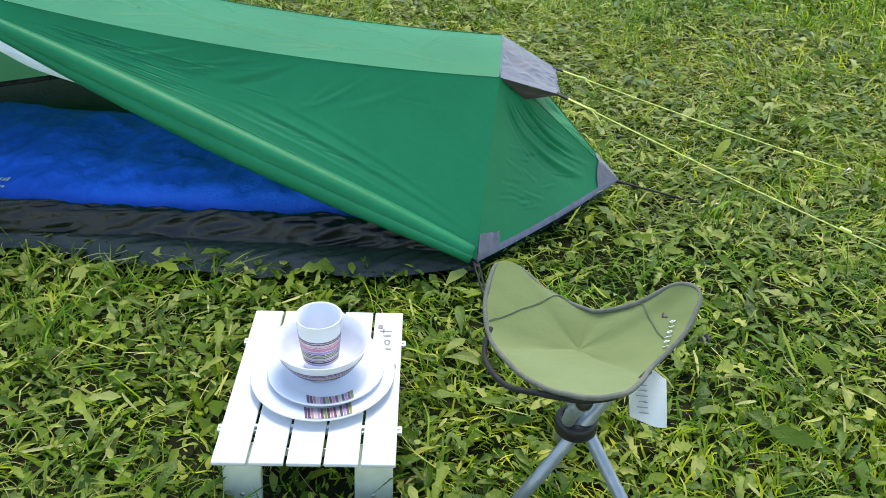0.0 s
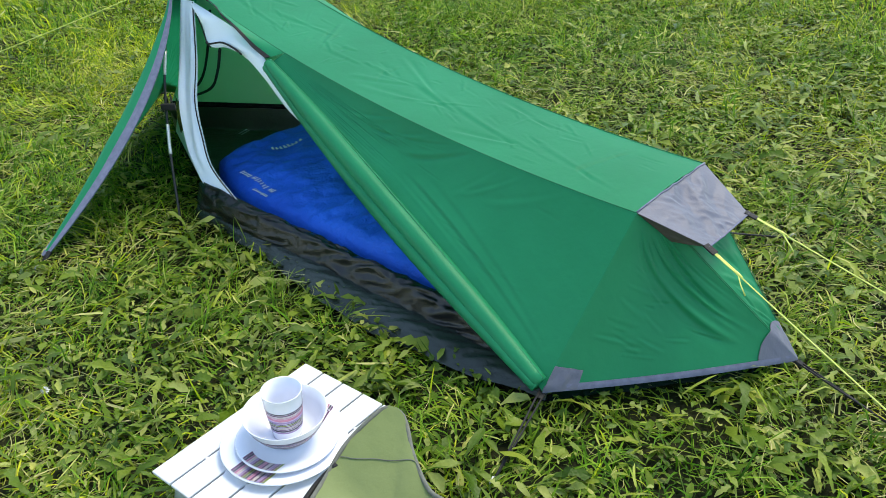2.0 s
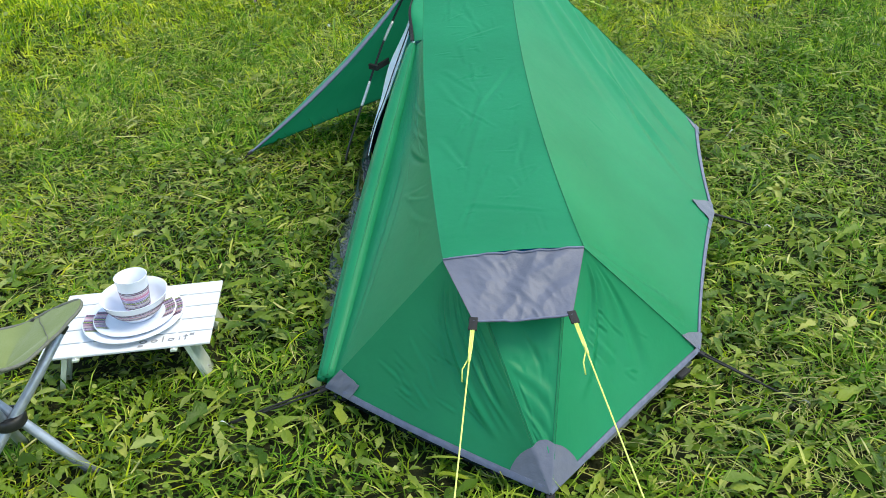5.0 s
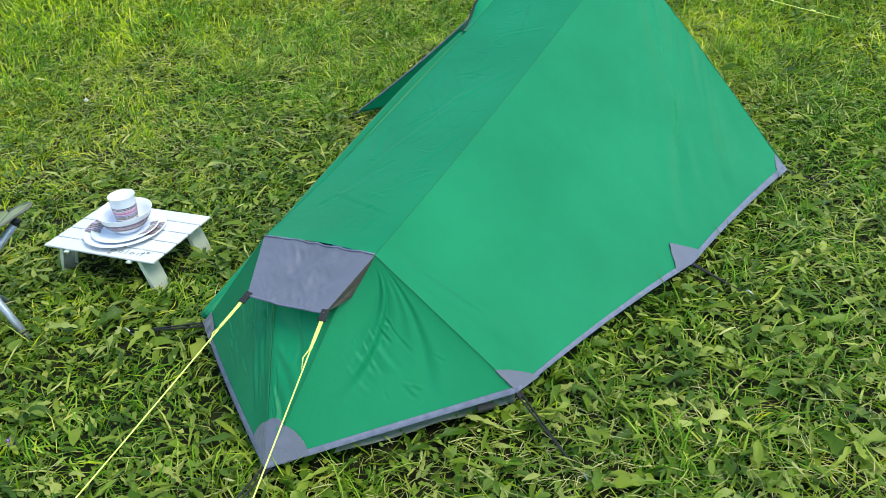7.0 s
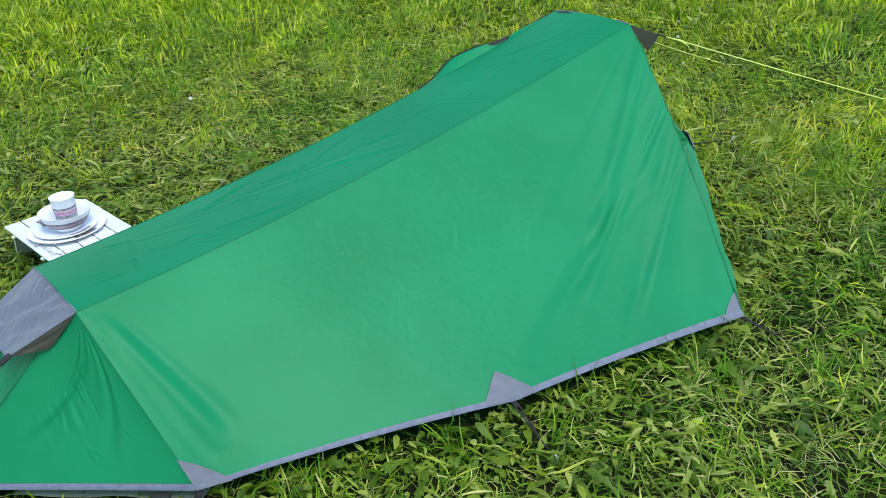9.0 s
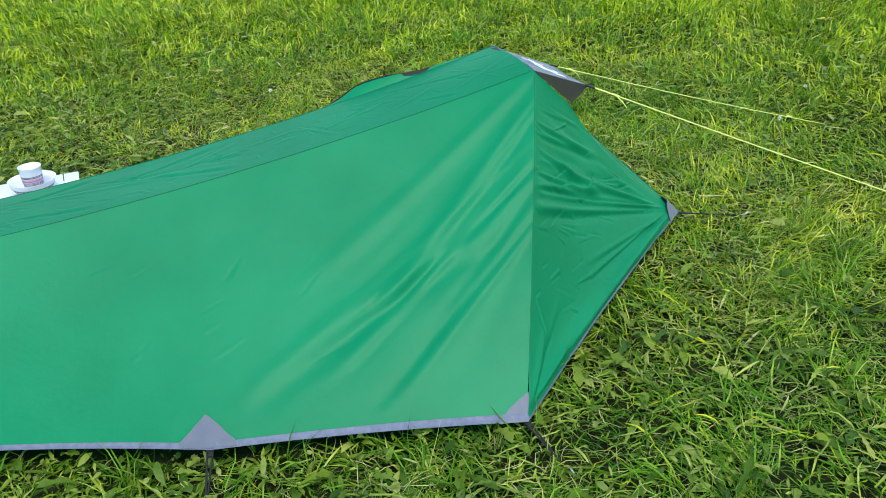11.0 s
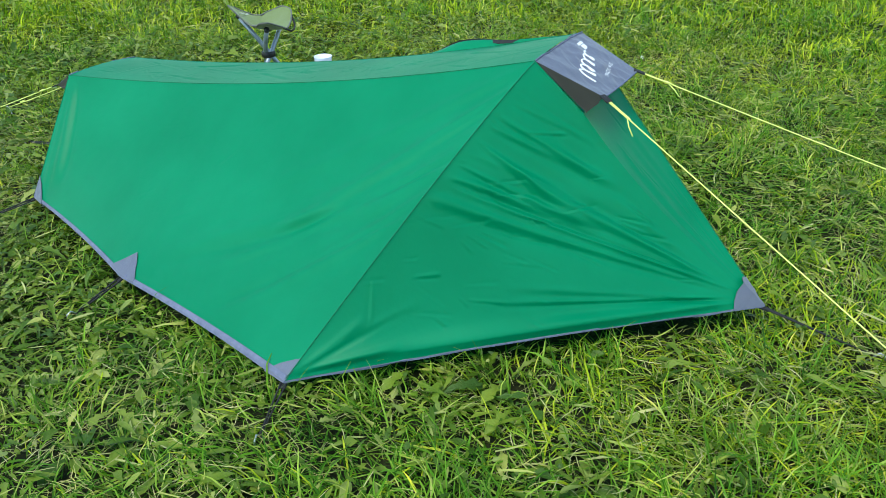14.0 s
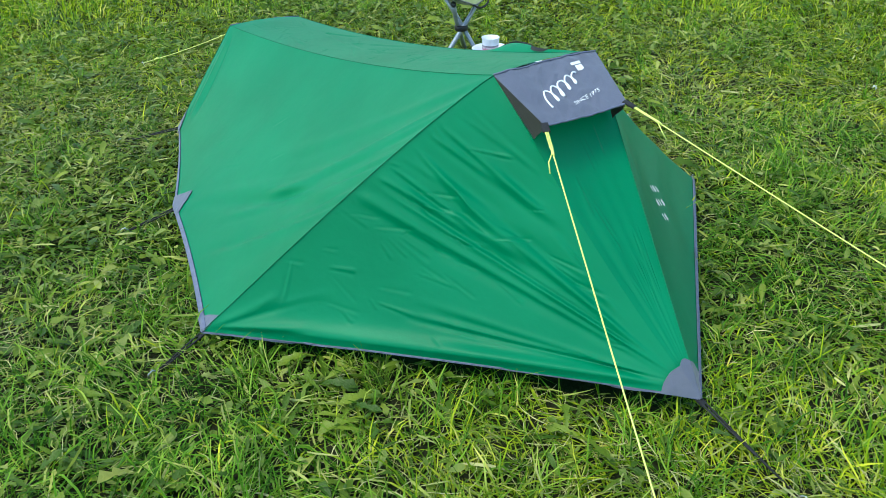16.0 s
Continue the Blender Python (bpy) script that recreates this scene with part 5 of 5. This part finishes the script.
def leaves(name, x, y, length, width, pitch, height, prof, material, label, category, droop=0.6, head=None, crisp=0.11):
    """Broad leaves with a midrib fold and uneven margins; prof: share of the length, share of the half width."""
    n = len(x)
    yaw = rng.random(n) * 2 * math.pi if head is None else head
    k = len(prof)
    p = np.stack([x, y, soil_z(x, y) + height], 1)
    ang = pitch.copy()
    fold = rng.uniform(0.0, 0.6, n)
    roll = rng.normal(0, 0.4, n)
    swing = rng.normal(0, 0.5 / k, n)
    out = []
    last = 0.0
    up = np.array([0, 0, 1.0])
    for s, w in prof:
        l = length * (s - last)
        last = s
        h = np.stack([np.cos(yaw), np.sin(yaw)], 1)
        p = p + np.stack([h[:, 0] * np.cos(ang), h[:, 1] * np.cos(ang), np.sin(ang)], 1) * l[:, None]
        ang = ang - droop * 1.0 / k * (0.5 + rng.random(n))
        yaw = yaw + swing
        side = np.stack([-h[:, 1], h[:, 0], np.zeros(n)], 1)
        ends = []
        for sg in (1, -1):
            hw = (width * w / 2 * rng.uniform(1 - crisp * 1.4, 1 + crisp, n))[:, None]
            lift = (fold + sg * roll + rng.normal(0, crisp * 1.6, n))[:, None]
            ends.append(p + side * hw * sg + up * hw * lift)
        out += [ends[0], p, ends[1]]
    co = np.stack(out, 1)
    co[:, :, 2] = np.maximum(co[:, :, 2], GZ + 0.004)
    co = co.reshape(-1, 3)
    i = np.arange(n)[:, None] * (3 * k)
    q = []
    for s in range(k - 1):
        q += [i + np.array([3 * s, 3 * s + 1, 3 * s + 4, 3 * s + 3]), i + np.array([3 * s + 1, 3 * s + 2, 3 * s + 5, 3 * s + 4])]
    return mesh_of(name, co, np.concatenate(q), np.zeros((0, 3), int), material, label, category)


def leafiness(x, y):
    """The broad leaves thrive by the entrance and the foot, the fine grass at the head and further out."""
    t = np.clip((x + 1.1) / 1.5, 0, 1)
    near = np.clip(1.5 - 0.42 * np.hypot(x - 0.8, y + 0.1), 0.3, 1)
    return (0.55 + 0.45 * t * t * (3 - 2 * t)) * near


HAY = ((-1.72, -0.60, 0.45), (-1.38, 0.31, 0.28), (1.10, 0.61, 0.24), (1.15, 1.35, 0.55), (2.25, 1.25, 0.60), (0.85, 0.95, 0.35), (-0.25, -1.15, 0.32), (-1.46, -0.87, 0.38), (1.85, 0.70, 0.70), (1.75, 0.15, 0.45), (0.98, 0.50, 0.16),
       (-0.08, -1.50, 0.60), (-0.37, -0.80, 0.25), (-1.14, -1.49, 0.45), (-0.23, 1.04, 0.35), (-1.40, -0.24, 0.32), (-1.95, 0.05, 0.42), (-0.70, -2.30, 0.60), (0.20, 1.60, 0.45))


def hayness(x, y):
    """Where the mown grass was left lying."""
    r = np.zeros(len(x))
    for hx, hy, hr in HAY:
        r = np.maximum(r, np.exp(-((x - hx) ** 2 + (y - hy) ** 2) / (hr * hr)))
    return np.clip(r * (0.55 + 0.9 * field(x, y, 7.1, 2.9)), 0, 1)


def clump(x, y):
    """Height of the growth, tuft by tuft."""
    return 0.55 + 0.55 * field(x + 0.05 * np.sin(23 * y), y, 17.0, 1.3) * (0.5 + field(x, y, 41.0, 0.6)) + 0.25 * field(x, y, 6.1, 5.0)


def thin(x, y, keep):
    return x[keep], y[keep]


def lightness(x, y):
    """Share of the yellower, taller blades: few by the tent, most in the open meadow, in drifts."""
    t = np.clip((np.hypot(x, y) + 2.6 * (field(x, y, 1.7, 4.4) - 0.5) + 1.2 * (field(x, y, 4.9, 0.7) - 0.5) - 1.3) / 2.0, 0, 1)
    t = np.clip(t + 0.30 * np.clip(-y / 2.0, -1, 1) + 0.30 * hayness(x, y), 0, 1)
    return 0.08 + 0.82 * t * t * (3 - 2 * t)


def sward(x, y, length, width, lean, curl, arcs, names):
    """Blades of the two tints in one stretch of the meadow."""
    hd = 9.0 * field(x, y, 2.6, 2.2) + 2.5 * field(x, y, 9.0, 4.0) + rng.normal(0, 0.9, len(x))
    light = rng.random(len(x)) < lightness(x, y)
    for sel, mat, (nm, lb) in ((~light, BLADE, names[0]), (light, MEADOW, names[1])):
        blades(nm, x[sel], y[sel], length[sel], width[sel], lean[sel], mat, lb, "grass", curl=curl, head=hd[sel], arcs=arcs)


# matted blades, bent over and lying across each other
x, y, r = scatter(5000, 0, 0.30, 0.4, r0=3.3)
x, y = thin(x, y, rng.random(len(x)) < np.clip((3.3 - r) / 1.0, 0, 1))
x, y = thin(x, y, rng.random(len(x)) > 0.15 * leafiness(x, y))
n = len(x)
lf = leafiness(x, y)
L = rng.uniform(0.035, 0.120, n) * (1.15 - 0.35 * lf) * clump(x, y)
L[under(x, y)] *= 0.4
sward(x, y, L, rng.uniform(0.0018, 0.0055, n), np.clip(rng.normal(0.95, 0.36, n) + 0.12 * lf, 0.05, 1.5), 0.9, 3,
      (("lawn_grass", "matted dark green meadow grass, bent over and uneven"), ("light_grass", "matted yellow-green meadow grass, bent over")))
x, y, r = scatter(0, 1900, 0.30, 0.4, r0=2.3, r1=6.3)
keep = (rng.random(len(x)) < np.clip((r - 2.3) / 1.0, 0, 1)) & (rng.random(len(x)) < np.clip((6.3 - r) / 1.2, 0, 1))
x, y, r = x[keep], y[keep], r[keep]
n = len(x)
far = np.clip((r - 2.4) / 2.0, 0, 1)
sward(x, y, rng.uniform(0.035, 0.095, n) * (1 + 0.45 * far) * (0.45 + 0.75 * clump(x * 0.6, y * 0.6)), rng.uniform(0.0024, 0.0066, n) * (1 + 0.9 * far), np.clip(rng.normal(0.80, 0.40, n) - 0.25 * far, 0.05, 1.5), 0.9, 2,
      (("meadow_grass", "short green meadow grass further off"), ("pale_meadow_grass", "short yellow-green meadow grass further off")))
x, y, r = scatter(0, 420, 0.2, 0.9, r0=5.0, r1=9.0)
x, y = thin(x, y, rng.random(len(x)) < np.clip((r - 5.0) / 1.2, 0, 1))
n = len(x)
blades("distant_grass", x, y, rng.uniform(0.06, 0.15, n), rng.uniform(0.007, 0.014, n), np.clip(rng.normal(0.75, 0.40, n), 0.05, 1.5), MEADOW, "meadow grass in the distance", "grass", curl=0.9)
# longer tufts, leaning together
cx, cy, cr = scatter(90, 48, 0.6, 1.9)
cx, cy = thin(cx, cy, rng.random(len(cx)) < 1.1 - 0.7 * leafiness(cx, cy))
m = len(cx)
rep = rng.integers(10, 26, m)
x = np.repeat(cx, rep) + rng.normal(0, 0.03, rep.sum())
y = np.repeat(cy, rep) + rng.normal(0, 0.03, rep.sum())
ok = ~inside(x, y, FOOT) & ~under(x, y)
hd = (np.repeat(rng.random(m) * 6.28, rep) + rng.normal(0, 0.8, rep.sum()))[ok]
x, y = x[ok], y[ok]
n = len(x)
far = np.clip((np.hypot(x, y) - 2.4) / 2.0, 0, 1)
blades("grass_tufts", x, y, rng.uniform(0.07, 0.16, n) * (1 + 0.25 * far), rng.uniform(0.0020, 0.0045, n) * (1 + 0.5 * far), np.clip(rng.normal(0.75, 0.35, n), 0.05, 1.4), BLADE, "longer tufts of meadow grass", "grass", curl=1.0, head=hd, arcs=3)
# cut, dry blades lying on top, in drifts
x, y, r = scatter(2300, 1100, 0.0, 3.0)
keep = rng.random(len(x)) < np.clip(field(x, y, 2.3, 3.7) * 1.5 - 0.85, 0.05, 0.5) + hayness(x, y)
x, y = thin(x, y, keep)
n = len(x)
L = rng.uniform(0.03, 0.10, n)
blades("hay_clippings", x, y, L, rng.uniform(0.0010, 0.0022, n), np.clip(rng.normal(1.38, 0.12, n), 1.0, 1.6), STRAW, "pale dry grass clippings lying on the lawn", "hay", curl=0.35, z0=rng.uniform(0.008, 0.032, n) * np.where(under(x, y), .5, 1), arcs=3)
# broad cut blades that lie in swaths over the lawn
x, y, r = scatter(560, 430, 0.35, 2.4, r0=2.4, r1=5.0)
keep = rng.random(len(x)) < 0.45 + 0.55 * np.maximum(hayness(x, y), field(x, y, 3.0, 6.1) ** 2)
x, y, r = x[keep], y[keep], r[keep]
n = len(x)
far = np.clip((r - 1.8) / 2.0, 0, 1)
S = (0.025 + 0.085 * rng.random(n) ** 1.3) * (1 + 0.4 * far)
hd = 9.0 * field(x, y, 2.6, 2.2) + 2.5 * field(x, y, 9.0, 4.0) + rng.normal(0, 0.55, n) + np.where(rng.random(n) < 0.5, math.pi, 0)
ok = ~inside(x + S * np.cos(hd) * .9, y + S * np.sin(hd) * .9, FOOT) & ~under(x, y) & ~inside(x + S * np.cos(hd) * .5, y + S * np.sin(hd) * .5, FOOT)
x, y, S, hd, far, n = x[ok], y[ok], S[ok], hd[ok], far[ok], int(ok.sum())
STRAP = [(0.0, 0.55), (0.35, 1.0), (0.75, 0.85), (1.0, 0.08)]
leaves("cut_grass_leaves", x, y, S, rng.uniform(0.0028, 0.0064, n) * (1 + 0.9 * far), rng.normal(0.12, 0.16, n), rng.uniform(0.012, 0.046, n), STRAP, SWATH, "broad cut grass blades lying in swaths", "grass", droop=0.35, head=hd, crisp=0.10)
# small leaves of several shapes
OVAL = [(0.0, 0.2), (0.35, 0.9), (0.75, 0.9), (1.0, 0.25)]
POINT = [(0.0, 0.10), (0.3, 0.9), (0.65, 0.7), (1.0, 0.04)]
LOBED = [(0.0, 0.2), (0.16, 0.8), (0.25, 0.45), (0.42, 1.0), (0.52, 0.55), (0.70, 0.85), (1.0, 0.08)]
for nm, prof, din, dout, lo, hi, w0, w1, ph, lb in (("clover_leaves", OVAL, 1100, 260, 0.007, 0.018, 0.6, 0.95, 5.1, "small rounded leaves of clover"),
                                                   ("weed_leaves", POINT, 1150, 430, 0.014, 0.050, 0.22, 0.48, 7.9, "small pointed leaves of ground weeds"),
                                                   ("lobed_leaves", LOBED, 380, 150, 0.016, 0.048, 0.32, 0.60, 9.3, "small lobed leaves of ground weeds")):
    x, y, r = scatter(din, dout, 0.45, ph)
    x, y = thin(x, y, rng.random(len(x)) < np.clip(leafiness(x, y) + 0.35 * (np.hypot(x, y) > 2.9), 0, 1) * (1 - 0.65 * hayness(x, y)))
    n = len(x)
    S = (lo + (hi - lo) * rng.random(n) ** 1.4) * (1 + 0.8 * np.clip((np.hypot(x, y) - 1.9) / 2.0, 0, 1))
    leaves(nm, x, y, S, S * rng.uniform(w0, w1, n), rng.normal(0.15, 0.40, n), (0.008 + 0.036 * rng.random(n) ** 0.7) * np.where(under(x, y), .5, 1), prof, WEED, lb, "weeds")
# long leaves in rosettes and single ones lying between the blades
LANCE = [(0.0, 0.12), (0.2, 0.35), (0.45, 0.9), (0.7, 1.0), (0.88, 0.6), (1.0, 0.05)]
TOOTH = [(0.0, 0.14), (0.24, 0.5), (0.32, 0.28), (0.50, 0.85), (0.58, 0.45), (0.80, 1.0), (1.0, 0.05)]
for nm, prof, dens, dens2, lo, hi, asp, ph, lb in (("plantain_leaves", LANCE, 130, 16, 0.03, 0.09, 0.27, 6.6, "long plain plantain leaves"), ("dandelion_leaves", TOOTH, 210, 18, 0.035, 0.115, 0.24, 8.2, "toothed dandelion leaves in rosettes")):
    cx, cy, cr = scatter(dens, dens2, 0.6, ph)
    cx, cy = thin(cx, cy, rng.random(len(cx)) < leafiness(cx, cy))
    m = len(cx)
    rep = rng.integers(1, 7, m)
    a = np.repeat(rng.random(m) * 6.28, rep) + np.concatenate([np.arange(k) * 6.28 / k for k in rep]) + rng.normal(0, 0.4, rep.sum())
    x = np.repeat(cx, rep) + 0.010 * np.cos(a)
    y = np.repeat(cy, rep) + 0.010 * np.sin(a)
    n = len(x)
    S = np.repeat(rng.uniform(lo, hi, m), rep) * rng.uniform(0.6, 1.1, n)
    ok = ~inside(x + S * np.cos(a) * .8, y + S * np.sin(a) * .8, FOOT) & ~under(x, y)
    x, y, a, S, n = x[ok], y[ok], a[ok], S[ok], int(ok.sum())
    leaves(nm, x, y, S, S * asp * rng.uniform(0.7, 1.3, n), rng.normal(0.35, 0.28, n), rng.uniform(0.010, 0.034, n), prof, WEED, lb, "weeds", droop=0.9, head=a)


# single flowers that stand out of the grass
def flower(x, y, material, label, r):
    z = lie(x, y)
    ob = thing("clover_flower", label, "flower", "clover flowers", at=(x, y, GZ))
    part("stem", tube_bm([(x, y, GZ), (x + .003, y, z * .5), (x + .002, y + .003, z + .022)], 0.0011, 6), BLADE, ob)
    bm = bmesh.new()
    rnd = random.Random(int(x * 1000))
    for k in range(46):
        h = 1 - 1.7 * (k + .5) / 46
        a = 2.4 * k
        d = V((math.cos(a) * math.sqrt(1 - h * h), math.sin(a) * math.sqrt(1 - h * h), h))
        c = V((x + .002, y + .003, z + .024))
        s = d.cross(V((0.3, 0.2, 1))).normalized() * r * .17
        t = d.cross(s)
        e = c + d * r * rnd.uniform(.85, 1.15)
        vs = [bm.verts.new(p) for p in (c + d * r * .35 - s * .6, c + d * r * .35 + s * .6, e + s, e + d * r * .18, e - s)]
        bm.faces.new(vs)
    part("petals", bm, material, ob)


for fx, fy in ((1.465, -0.638), (-0.309, -3.712), (-3.08, -1.32), (-1.586, -3.094)):
    flower(fx, fy, PURPLE, "purple clover flower in the grass", 0.011)
for fx, fy in ((0.077, -1.176), (-0.307, -2.259), (-2.789, -1.111), (-2.369, -0.772), (-1.724, -3.329)):
    flower(fx, fy, PAPER, "white clover flower in the grass", 0.009)
